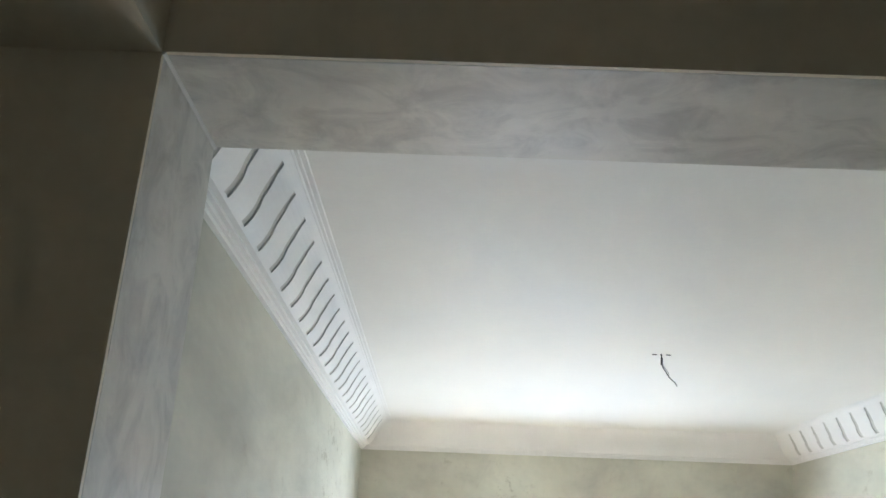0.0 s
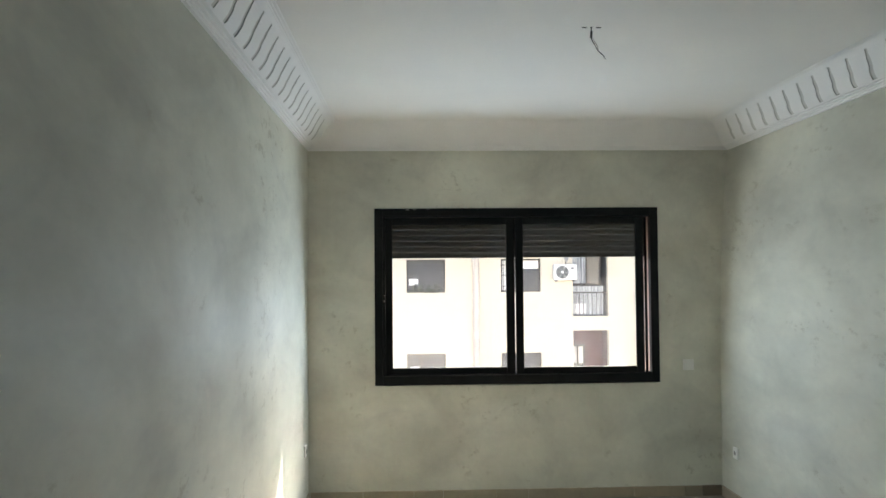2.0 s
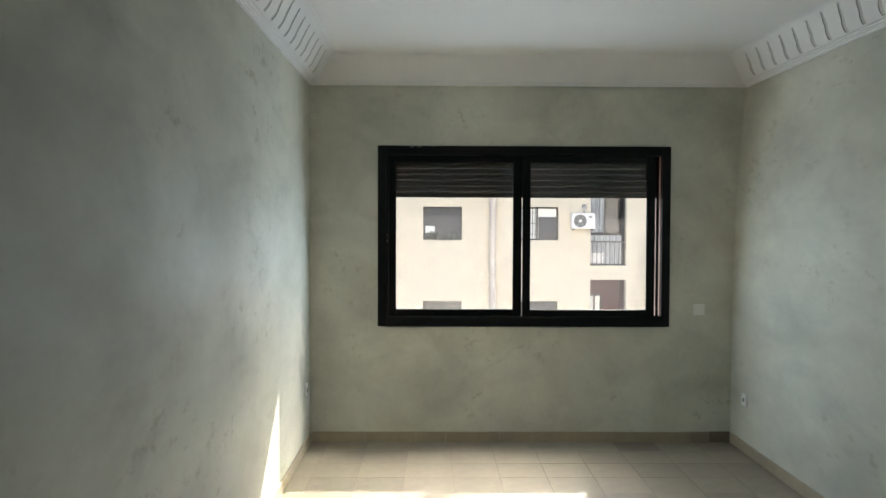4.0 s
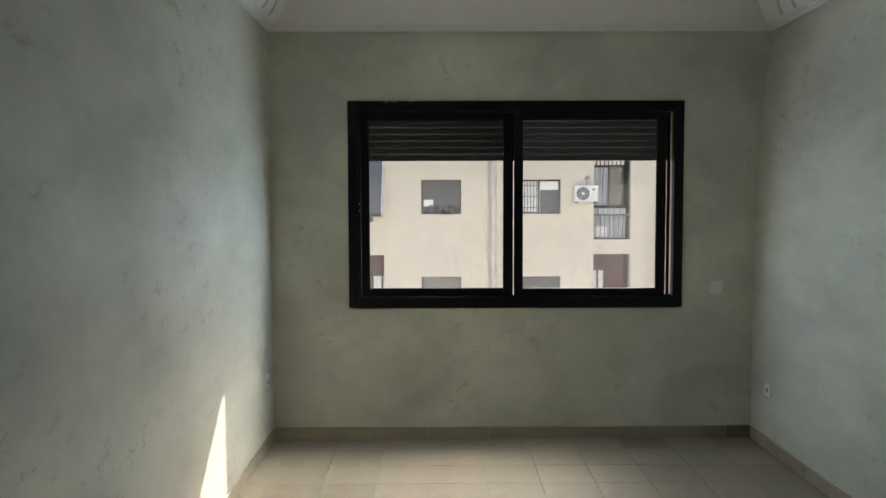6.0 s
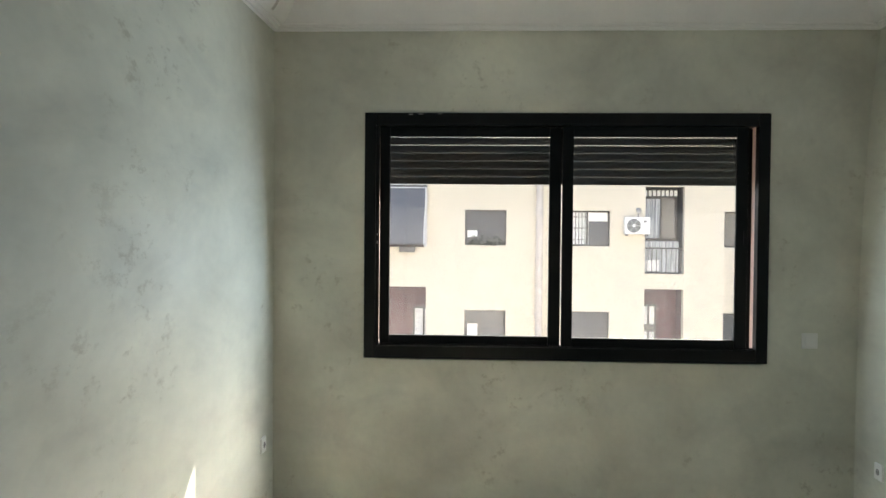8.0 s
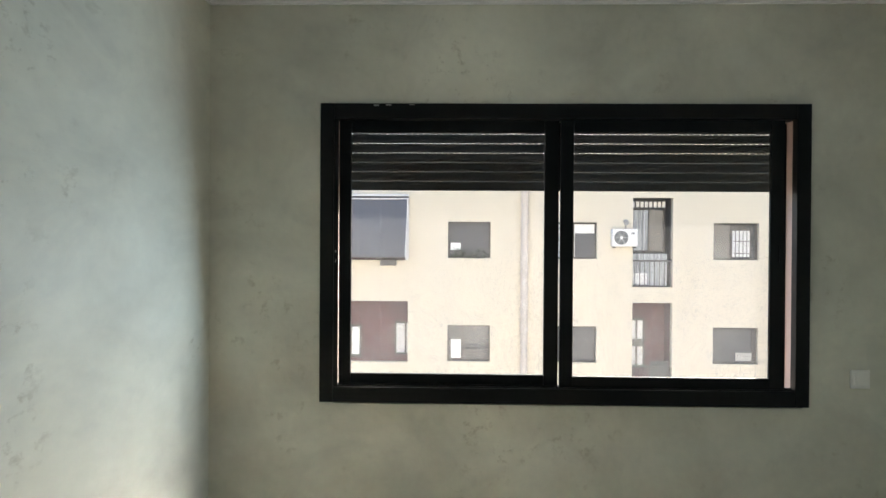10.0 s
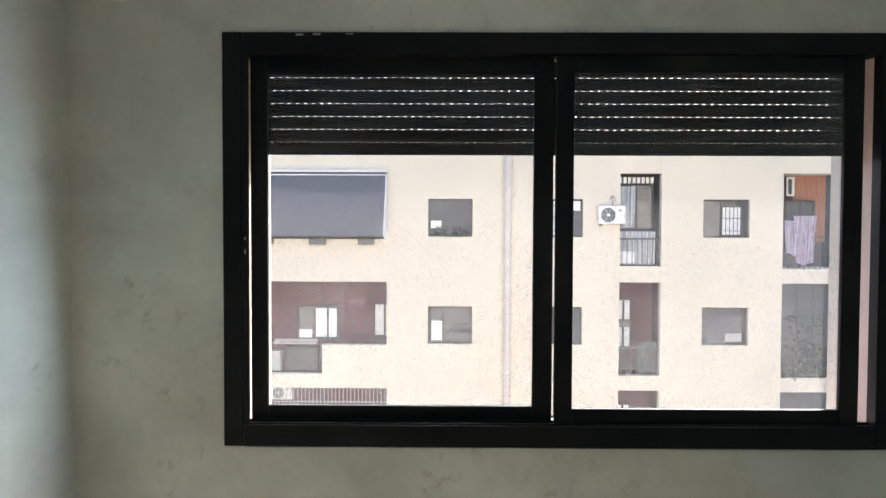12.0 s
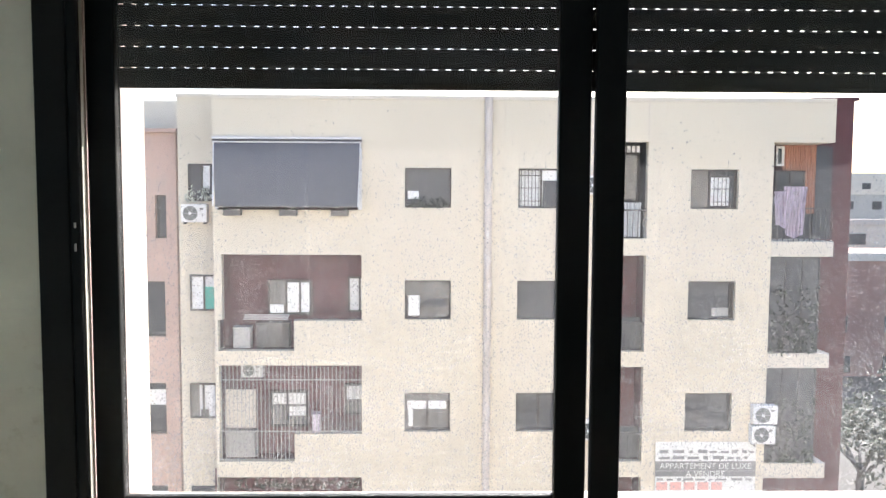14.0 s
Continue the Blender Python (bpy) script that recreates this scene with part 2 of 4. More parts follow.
    l.new(dm.outputs[0], mx.inputs[2])
    l.new(mx.outputs[0], out.inputs["Surface"])
    return m


GLASS = dirty_glass()


# ---- mesh helpers ----
def box(bm, x0, x1, y0, y1, z0, z1, bevel=0.0):
    v = [bm.verts.new((x, y, z)) for x in (x0, x1) for y in (y0, y1) for z in (z0, z1)]
    f = [bm.faces.new([v[i] for i in q]) for q in ((0, 1, 3, 2), (4, 6, 7, 5), (0, 4, 5, 1), (2, 3, 7, 6), (0, 2, 6, 4), (1, 5, 7, 3))]
    if bevel:
        e = list({e for q in f for e in q.edges})
        bmesh.ops.bevel(bm, geom=e, offset=bevel, segments=2, affect="EDGES", profile=0.5)
    return bm


def quad(bm, *pts):
    return bm.faces.new([bm.verts.new(p) for p in pts])


def cyl(bm, a, b, r, seg=12, r2=None):
    a, b = Vector(a), Vector(b)
    m = Matrix.Translation((a + b) / 2) @ (b - a).to_track_quat("Z", "Y").to_matrix().to_4x4()
    bmesh.ops.create_cone(bm, cap_ends=True, segments=seg, radius1=r, radius2=r if r2 is None else r2, depth=(b - a).length, matrix=m)
    return bm


def link(name, bm, material, parent=None, label=""):
    bmesh.ops.recalc_face_normals(bm, faces=bm.faces)
    me = bpy.data.meshes.new(name)
    bm.to_mesh(me)
    bm.free()
    me.materials.append(material)
    ob = new(name, me)
    if parent:
        ob.parent = parent
    if label:
        tagged(ob, label=label)
    return ob


def part(name, bm, material, parent, label=""):
    return link(name, bm, material, parent, label)


def structure(name, bm, material, label=""):
    return tagged(link(name, bm, material), label=label, category=name.split("_")[0], kind="structure")


def thing(name, label, category, at=(0, 0, 0), group=""):
    ob = new(name)
    ob.empty_display_size = 0.1
    ob.location = at
    return tagged(ob, label=label, category=category, group=group)


def boxes(*rows, bevel=0.0):
    bm = bmesh.new()
    for r in rows:
        box(bm, *r, bevel=bevel)
    return bm


def pierced(bm, x0, x1, z0, z1, y0, y1, holes):
    """A wall from y0 to y1 with rectangular openings (x0, x1, z0, z1) that go through it."""
    xs = sorted({x0, x1, *[h[0] for h in holes], *[h[1] for h in holes]})
    zs = sorted({z0, z1, *[h[2] for h in holes], *[h[3] for h in holes]})
    xs, zs = [x for x in xs if x0 <= x <= x1], [z for z in zs if z0 <= z <= z1]

    def solid(i, j):
        if not (0 <= i < len(xs) - 1 and 0 <= j < len(zs) - 1):
            return False
        cx, cz = (xs[i] + xs[i + 1]) / 2, (zs[j] + zs[j + 1]) / 2
        return not any(h[0] < cx < h[1] and h[2] < cz < h[3] for h in holes)

    for i in range(len(xs) - 1):
        for j in range(len(zs) - 1):
            if not solid(i, j):
                continue
            a, b, c, d = xs[i], xs[i + 1], zs[j], zs[j + 1]
            quad(bm, (a, y0, c), (b, y0, c), (b, y0, d), (a, y0, d))
            quad(bm, (a, y1, c), (a, y1, d), (b, y1, d), (b, y1, c))
            if not solid(i - 1, j):
                quad(bm, (a, y0, c), (a, y0, d), (a, y1, d), (a, y1, c))
            if not solid(i + 1, j):
                quad(bm, (b, y0, c), (b, y1, c), (b, y1, d), (b, y0, d))
            if not solid(i, j - 1):
                quad(bm, (a, y0, c), (a, y1, c), (b, y1, c), (b, y0, c))
            if not solid(i, j + 1):
                quad(bm, (a, y0, d), (b, y0, d), (b, y1, d), (a, y1, d))
    bmesh.ops.remove_doubles(bm, verts=bm.verts, dist=0.0005)
    return bm


# ---- the room: x 0.015 to 3.15, y 1.955 to 7.0 ----
LEFT, BACK, FRONT, LIP, TOP = 0.015, 7.0, 1.955, 2.632, 2.818
HALL_Y = 1.70                      # hall face of the opening's wall
OPEN_L, OPEN_R, OPEN_T = 0.232, 1.90, 2.48
WIN = (0.578, 2.648, 0.856, 2.14)   # the hole in the outer wall


def right_wall_x(z):
    return 3.145 + 0.09 * max(0.0, min(z / LIP, 1.0)) ** 3.5


structure("wall_north", pierced(bmesh.new(), -0.3, 3.6, -0.3, 3.1, BACK, 7.32, [WIN]), PLASTER, "grey mottled plaster wall around the window")
structure("wall_west", boxes((-0.25, LEFT, FRONT, BACK - 0.0005, -0.2, 3.0)), PLASTER, "grey mottled plaster side wall with a glow of daylight")
bm = bmesh.new()
levels = [LIP * k / 14 for k in range(15)] + [3.0]
for za, zb in zip(levels, levels[1:]):
    xa, xb = right_wall_x(za), right_wall_x(zb)
    quad(bm, (xa, FRONT, za), (xa, BACK, za), (xb, BACK, zb), (xb, FRONT, zb))
    quad(bm, (3.55, FRONT, za), (3.55, FRONT, zb), (3.55, BACK, zb), (3.55, BACK, za))
bmesh.ops.remove_doubles(bm, verts=bm.verts, dist=0.0005)
wall_e = structure("wall_east", bm, PLASTER, "grey mottled plaster side wall, slightly out of plumb")
for f in wall_e.data.polygons:
    f.use_smooth = True
bm = pierced(bmesh.new(), -2.0, 3.6, 0.0, 3.0, HALL_Y + 0.004, FRONT, [(OPEN_L, OPEN_R, -0.1, OPEN_T)])
structure("wall_south", bm, MARBLED, "wall with a wide doorway lined in marbled grey plaster")
bm = pierced(bmesh.new(), -2.0, 3.6, 0.0, 3.0, HALL_Y - 0.004, HALL_Y + 0.003, [(OPEN_L, OPEN_R, -0.1, OPEN_T)])
structure("wall_hall_face", bm, HALL, "dim brown painted hall side of the doorway wall")
# thin white strip where jamb and lintel meet
bm = bmesh.new()
cyl(bm, (OPEN_L + 0.001, HALL_Y - 0.004, OPEN_T - 0.001), (OPEN_L + 0.001, FRONT + 0.001, OPEN_T - 0.001), 0.0035, 8)
structure("trim_corner_bead", bm, WHITE, "thin white strip along the doorway corner")
# hall round the start of the walk
structure("wall_hall_west", boxes((-1.3, -1.2, -1.6, HALL_Y - 0.004, 0, 2.75)), HALL, "dim brown painted hall wall")
structure("wall_hall_east", boxes((3.0, 3.1, -1.6, HALL_Y - 0.004, 0, 2.75)), HALL, "dim brown painted hall wall")
structure("wall_hall_south", boxes((-1.3, 3.1, -1.7, -1.6, 0, 2.75)), HALL, "dim brown painted hall wall")
structure("ceiling_hall", boxes((-1.3, 3.1, -1.7, HALL_Y - 0.004, 2.75, 2.85)), HALL, "dim painted hall ceiling")
structure("ceiling_hall_soffit", boxes((-1.196, OPEN_L, -1.596, HALL_Y - 0.006, OPEN_T - 0.002, 2.746)), HALL, "lower painted soffit over one side of the hall")
structure("floor_hall", boxes((-1.3, 3.1, -1.7, FRONT, -0.12, 0.0)), TILE, "beige stone hall floor")
structure("ceiling", boxes((-0.2, 3.5, FRONT, 7.2, TOP, TOP + 0.1)), WHITE, "smooth white painted ceiling")

# cornice: lip mouldings, an S-shaped cove with grooves cut into the side runs, a bead at the ceiling
def slope(u):
    return 0.058 + 0.137 * u, 0.030 + 0.148 * (u - 0.06 * math.sin(2 * math.pi * u))


LIP_MOULD = [(0.0, 0.0), (0.016, 0.0), (0.018, 0.009), (0.026, 0.011), (0.028, 0.019), (0.040, 0.021), (0.042, 0.028)]
BEAD = [(0.199, 0.179), (0.203, 0.182), (0.212, 0.182), (0.215, 0.184), (0.228, 0.184), (0.232, 0.1865)]
US = [0.0, 0.06, 0.13, 0.20, 0.28, 0.36, 0.44, 0.52, 0.535, 0.62, 0.70, 0.78, 0.85, 0.90, 0.95, 1.0]
PROFILE = [(d, h, None) for d, h in LIP_MOULD] + [(*slope(u), u) for u in US] + [(d, h, None) for d, h in BEAD]
RIGHT_LIP = right_wall_x(LIP)
cor = tagged(thing("cornice", "white gypsum cove cornice with grooved sides under the ceiling", "cornice"), kind="structure")
for at in (lambda s, d, h: ((LEFT + d) if s == 0 else (RIGHT_LIP - d), BACK - d, LIP + h), lambda s, d, h: ((LEFT + d) if s == 0 else (RIGHT_LIP - d), FRONT + d, LIP + h)):
    bm = bmesh.new()
    rows = [[bm.verts.new(at(s, d, h)) for d, h, u in PROFILE] for s in (0, 1)]
    for k in range(len(PROFILE) - 1):
        bm.faces.new((rows[0][k], rows[0][k + 1], rows[1][k + 1], rows[1][k]))
    part("side", bm, GYPSUM, cor)
GROOVES = [2.308 + 0.18 * k for k in range(25)]


def groove_edges(y, u):
    """Near and far edge of a groove at u on the slope: two strokes that lean towards the door as they rise."""
    if u is None:
        u = 0.55
    v = min(max((u - 0.06) / 0.79, 0), 1)
    bend = 0.004 * math.sin((v * 2 % 1.0) * math.pi)
    mid = y + 0.060 - 0.097 * v + bend + (0.004 if v < 0.47 else -0.003)
    half = 0.0190 if v < 0.47 else 0.0172 if v < 0.8 else 0.0115
    return mid - half, mid + half


for side in (-1, 1):
    def spot(d, h, y, sink=0.0):
        d, h = d - sink * 0.70, h + sink * 0.70
        return ((LEFT + d) if side < 0 else (RIGHT_LIP - d), y, LIP + h)

    bm = bmesh.new()
    grid = []
    for d, h, u in PROFILE:
        row = [bm.verts.new(spot(d, h, FRONT + d))]
        for y in GROOVES:
            a, b = groove_edges(y, u)
            row += [bm.verts.new(spot(d, h, a)), bm.verts.new(spot(d, h, b))]
        row.append(bm.verts.new(spot(d, h, BACK - d)))
        grid.append(row)
    cuts = {}
    for k in range(len(PROFILE) - 1):
        ua, ub = PROFILE[k][2], PROFILE[k + 1][2]
        cut = ua is not None and ub is not None and ua >= 0.059 and ub <= 0.851
        for c in range(len(grid[0]) - 1):
            if cut and c % 2 == 1:
                cuts.setdefault(c // 2, []).append(k)
                continue
            bm.faces.new((grid[k][c], grid[k][c + 1], grid[k + 1][c + 1], grid[k + 1][c]))
    part("side", bm, GYPSUM, cor)
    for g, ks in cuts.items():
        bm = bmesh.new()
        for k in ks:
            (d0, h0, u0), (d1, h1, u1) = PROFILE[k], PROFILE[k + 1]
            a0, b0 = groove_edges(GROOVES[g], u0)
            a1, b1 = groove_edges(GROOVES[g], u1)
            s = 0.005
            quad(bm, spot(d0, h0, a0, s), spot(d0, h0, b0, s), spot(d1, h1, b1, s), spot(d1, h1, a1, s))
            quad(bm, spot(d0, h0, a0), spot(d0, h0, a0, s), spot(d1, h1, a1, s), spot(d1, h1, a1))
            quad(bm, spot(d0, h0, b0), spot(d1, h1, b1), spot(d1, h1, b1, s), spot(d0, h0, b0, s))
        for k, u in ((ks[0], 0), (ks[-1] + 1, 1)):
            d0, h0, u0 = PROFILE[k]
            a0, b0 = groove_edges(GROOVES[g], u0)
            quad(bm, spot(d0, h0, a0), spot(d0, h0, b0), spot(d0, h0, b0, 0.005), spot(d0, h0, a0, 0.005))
        # greyer lining makes the 5 mm groove look as dark as a deep one
        part("groove", bm, GROOVE_SHADE, cor)

# ---- the window ----
window = tagged(thing("window_1", "black aluminium sliding window with dirty glass, shutter half raised", "window", (1.6, 7.0, 0.862)), kind="structure")
O = Vector((1.6, 7.0, 0.862))


def wpart(name, rows, material, bevel=0.002, label="", parent=window):
    bm = bmesh.new()
    base = O if parent is window else Vector((0, 0, 0))
    for x0, x1, y0, y1, z0, z1 in rows:
        box(bm, x0 - O.x, x1 - O.x, y0 - O.y, y1 - O.y, z0 - O.z, z1 - O.z, bevel=bevel)
    return part(name, bm, material, parent, label)


FX0, FX1, FZ0, FZ1 = 0.515, 2.675, 0.862, 2.193
FW = 0.061
frame_ob = wpart("window_frame", [
    (FX0, FX0 + FW, 6.985, 7.045, FZ0, FZ1), (FX0 + FW, FX0 + FW + 0.020, 6.988, 7.006, FZ0 + 0.07, FZ1 - 0.068), (FX1 - FW, FX1, 6.985, 7.045, FZ0, FZ1),
    (FX0 + FW, FX1 - FW, 6.986, 7.075, FZ0, FZ0 + 0.070), (FX0 + FW, FX1 - FW, 6.986, 7.075, FZ1 - 0.068, FZ1)], BLACK, 0.003)
wpart("bottom_track", [(FX0 + FW, FX1 - FW, 6.992, 6.997, FZ0 + 0.070, FZ0 + 0.076), (FX0 + FW, FX1 - FW, 7.030, 7.034, FZ0 + 0.070, FZ0 + 0.078)], BLACK, 0.0)


def sash(x0, x1, sl, sr, y0, y1, z0, z1):
    """A sliding leaf: two stiles, two rails and a pane."""
    w = wpart("sash", [(x0, x0 + sl, y0, y1, z0, z1), (x1 - sr, x1, y0, y1, z0, z1)], BLACK, 0.003)
    wpart("rail", [(x0 + sl, x1 - sr, y0 + 0.002, y1 - 0.002, z0, z0 + 0.052)], BLACK, 0.003, parent=w)
    wpart("rail", [(x0 + sl, x1 - sr, y0 + 0.002, y1 - 0.002, z1 - 0.054, z1)], BLACK, 0.003, parent=w)
    ym = (y0 + y1) / 2
    pane = wpart("pane", [(x0 + sl - 0.004, x1 - sr + 0.004, ym - 0.0025, ym + 0.0025, z0 + 0.048, z1 - 0.050)], GLASS, 0.0, "clear glass spattered with dried dirt", parent=w)
    pane.visible_shadow = False
    return w


sash_l = sash(0.593, 1.580, 0.055, 0.064, 7.034, 7.060, FZ0 + 0.071, FZ1 - 0.069)
sash_r = sash(1.584, 2.567, 0.058, 0.061, 7.004, 7.029, FZ0 + 0.071, FZ1 - 0.069)
wpart("latch", [(2.545, 2.553, 6.996, 7.004, 1.50, 1.57)], BLACK, 0.001, "small black finger latch", parent=sash_r)
wpart("chipped_spot", [(0.752, 0.776, 6.984, 6.9855, 2.181, 2.187), (0.806, 0.831, 6.984, 6.9855, 2.183, 2.188), (0.910, 0.934, 6.984, 6.9855, 2.185, 2.189)], CHIP, 0.0, "chipped paint on the top edge")
wpart("lock_mark", [(0.585, 0.5885, 6.983, 6.985, 1.485, 1.50), (0.585, 0.5885, 6.983, 6.985, 1.53, 1.54)], CHIP, 0.0)

# outer reveal and the building's own outer face, unseen, added to bounce sun across the street
bm = pierced(bmesh.new(), -14, 17, -12.5, 6.0, 7.325, 7.40, [WIN])
structure("wall_outer_face", bm, OUTER, "unseen pale outer face round the window, added to bounce sun")
bm = bmesh.new()
for x0, x1, z0, z1 in ((WIN[0] - 0.001, WIN[0] + 0.004, WIN[2], WIN[3]), (WIN[1] - 0.004, WIN[1] + 0.001, WIN[2], WIN[3])):
    box(bm, x0, x1, 7.060, 7.324, z0, z1)
box(bm, WIN[0], WIN[1], 7.060, 7.324, WIN[2] - 0.002, WIN[2] + 0.004)
structure("trim_reveal", bm, REVEAL, "pinkish rendered reveal of the window")

# roller shutter, half raised
shut = thing("roller_shutter", "dark slatted roller shutter, half raised, with rows of light slots", "shutter", (1.607, 7.2, 1.825))
SX0, SX1, SY = WIN[0] + 0.005, WIN[1] - 0.005, 7.2


def slat(z0, first, holes=True, height=0.0443):
    """A double-walled slat: a bowed band and, above it, a perforated strip of narrow bridges."""
    bm = bmesh.new()
    hole = 0.0016 if holes else 0.0
    band = height - hole
    prof = [(-0.0015, 0.0), (-0.0040, 0.006), (-0.0055, 0.014), (-0.0055, band - 0.014), (-0.0040, band - 0.006), (-0.0015, band), (0.0015, band), (0.0040, band - 0.006), (0.0040, 0.006), (0.0015, 0.0)]
    rows = [[bm.verts.new((x - 1.607, y, z + z0 - 1.825)) for y, z in prof] for x in (SX0, SX1)]
    for k in range(len(prof)):
        q = (k + 1) % len(prof)
        bm.faces.new((rows[0][k], rows[0][q], rows[1][q], rows[1][k]))
    bm.faces.new(rows[0])
    bm.faces.new(rows[1][::-1])
    if holes:
        x = SX0 + first
        box(bm, SX0 - 1.607, x - 1.607, -0.002, 0.002, z0 + band - 1.826, z0 + height - 1.823)
        while x < SX1 - 0.03:
            x += 0.0115
            box(bm, x - 1.607, min(x + 0.0165, SX1) - 1.607, -0.002, 0.002, z0 + band - 1.826, z0 + height - 1.823)
            x += 0.0165
        box(bm, x - 1.607, SX1 - 1.607, -0.002, 0.002, z0 + band - 1.826, z0 + height - 1.823)
    return bm


for k in range(9):
    part("slat", slat(1.820 + 0.0443 * k, 0.012 + 0.010 * (k * 7 % 5) / 4), SHUTTER, shut)
part("slat", slat(1.825 + 0.0443 * 9, 0, False, 0.12), SHUTTER, shut)
part("bottom_bar", boxes((SX0 - 1.607, SX1 - 1.607, -0.008, 0.008, -0.004, 0.004), bevel=0.001), SHUTTER, shut)
for x in (WIN[0] + 0.004, WIN[1] - 0.024):
    part("guide_rail", boxes((x - 1.607, x + 0.02 - 1.607, -0.014, -0.009, -0.925, 0.31), bevel=0.001), BLACK, shut)

# ---- fittings ----
def wall_plate(name, label, category, x, y, z, turn, w, h, kind_of):
    ob = thing(name, label, category, (x, y, z))
    ob.rotation_euler = (0, 0, radians(turn))          # local -y faces the room
    part("plate", boxes((-w / 2, w / 2, -0.013, 0.002, -h / 2, h / 2), bevel=0.003), PVC, ob)
    if kind_of == "switch":
        part("rocker", boxes((-w * 0.33, w * 0.33, -0.018, -0.012, -h * 0.30, h * 0.36), bevel=0.002), PVC, ob)
    else:
        bm = bmesh.new()
        cyl(bm, (0, -0.0155, 0), (0, -0.0125, 0), 0.016, 24)
        part("well", bm, HOLE, ob, "dark round plug well")
        for dx in (-0.0095, 0.0095):
            bm = bmesh.new()
            cyl(bm, (dx, -0.0165, 0), (dx, -0.0150, 0), 0.0028, 8)
            part("pin_hole", bm, COPPER_BLACK, ob)
    return ob


wall_plate("light_switch", "white plastic shutter switch on the plaster beside the window", "switch", 2.897, 7.0, 0.989, 0, 0.082, 0.082, "switch")
wall_plate("power_socket", "white plastic power socket low on the grey wall", "socket", LEFT, 6.774, 0.43, 90, 0.08, 0.08, "socket")
wall_plate("power_socket", "white plastic power socket with dark hole, low on the wall", "socket", right_wall_x(0.36), 6.72, 0.375, -90, 0.08, 0.08, "socket")


def tube(bm, pts, r, seg=8):
    pts = [Vector(p) for p in pts]
    rings = []
    for k, p in enumerate(pts):
        d = (pts[min(k + 1, len(pts) - 1)] - pts[max(k - 1, 0)]).normalized()
        m = d.to_track_quat("Z", "Y").to_matrix()
        rings.append([bm.verts.new(p + m @ Vector((r * math.cos(2 * math.pi * i / seg), r * math.sin(2 * math.pi * i / seg), 0))) for i in range(seg)])
    for a, b in zip(rings, rings[1:]):
        for i in range(seg):
            bm.faces.new((a[i], a[(i + 1) % seg], b[(i + 1) % seg], b[i]))
    bm.faces.new(rings[0][::-1])
    bm.faces.new(rings[-1])
    return bm


wire = thing("ceiling_wire", "bare dark lamp wires hanging from the white ceiling", "cable", (1.628, 4.526, TOP))
for a, b in ((-0.042, -0.020), (0.022, 0.046)):
    part("hook_bar", boxes((a, b, -0.003, 0.003, -0.004, 0.0), bevel=0.001), COPPER_BLACK, wire)
part("sleeve", tube(bmesh.new(), [(0, 0, 0), (0.001, 0, -0.02), (-0.001, 0, -0.05)], 0.0055), COPPER_BLACK, wire)
part("wire", tube(bmesh.new(), [(-0.002, 0, -0.045), (0.006, 0.002, -0.065), (0.018, 0, -0.085), (0.026, -0.002, -0.105), (0.040, 0, -0.118), (0.055, 0.002, -0.130), (0.064, 0, -0.148)], 0.0022, 6), COPPER_BLACK, wire)
part("wire", tube(bmesh.new(), [(0.002, 0.003, -0.045), (0.014, 0.006, -0.062), (0.027, 0.006, -0.082), (0.032, 0.004, -0.102)], 0.0018, 6), CABLE_WHITE, wire)

# ---- skirting, in lengths of stone ----
skirt = tagged(thing("baseboard", "low beige stone skirting along the walls", "baseboard"), kind="structure")
xs = [0.03, 0.42, 0.80, 1.02, 1.42, 1.66, 2.06, 2.46, 2.85, 2.985]
for a, b in zip(xs, xs[1:]):
    part("length", boxes((a + 0.001, b - 0.001, 6.986, 7.002, 0.0, 0.076), bevel=0.0015), SKIRT, skirt)
part("length", boxes((2.987, 3.135, 6.984, 7.002, 0.0, 0.078), bevel=0.0015), TILE_DARK, skirt, "dark brown stone offcut")
for side in (0, 1):
    y = 6.985
    while y > FRONT + 0.05:
        y2 = max(y - 0.40, FRONT + 0.001)
        if side == 0:
            part("length", boxes((LEFT - 0.002, LEFT + 0.012, y2 + 0.001, y - 0.001, 0.0, 0.076), bevel=0.0015), SKIRT, skirt)
        else:
            part("length", boxes((3.133, 3.149, y2 + 0.001, y - 0.001, 0.0, 0.076), bevel=0.0015), SKIRT, skirt)
        y = y2

# ---- across the street: the apartment building ----
FY = 28.26                       # its front face
BASE = Vector((4.0, FY, -12.5))
block = thing("apartment_building", "cream rendered apartment building with dark red recessed balconies", "building", BASE)


def put(name, bm, material, parent, origin, label=""):
    bmesh.ops.translate(bm, verts=bm.verts, vec=-Vector(origin))
    return part(name, bm, material, parent, label)


def bp(name, rows, material, parent=block, label="", bevel=0.0):
    return put(name, boxes(*rows, bevel=bevel), material, parent, BASE, label)


LOGGIA = [(6.25, 7.46, 0.25, 2.98), (6.25, 7.46, -3.0, -0.23), (6.25, 7.46, -6.22, -3.44), (6.25, 7.46, -9.4, -6.68)]
WINDOWS = []
for col, (a, b) in enumerate(((0.60, 1.91), (3.80, 5.16), (8.69, 10.05))):
    for row, (c, d) in enumerate(((1.10, 2.22), (-2.08, -0.96), (-5.33, -4.20), (-8.5, -7.4))):
        WINDOWS.append((col, row, a, b, c, d))
BALCONY = [(-4.70, -0.62, 1.02, 3.0), (-4.56, -0.62, -2.12, -0.24), (-4.69, -2.54, -2.99, -2.10),
           (-4.67, -0.62, -5.40, -3.41), (-4.69, -2.55, -6.21, -5.38), (-4.76, -0.62, -9.0, -6.67)]
holes = LOGGIA + BALCONY + [w[2:] for w in WINDOWS]
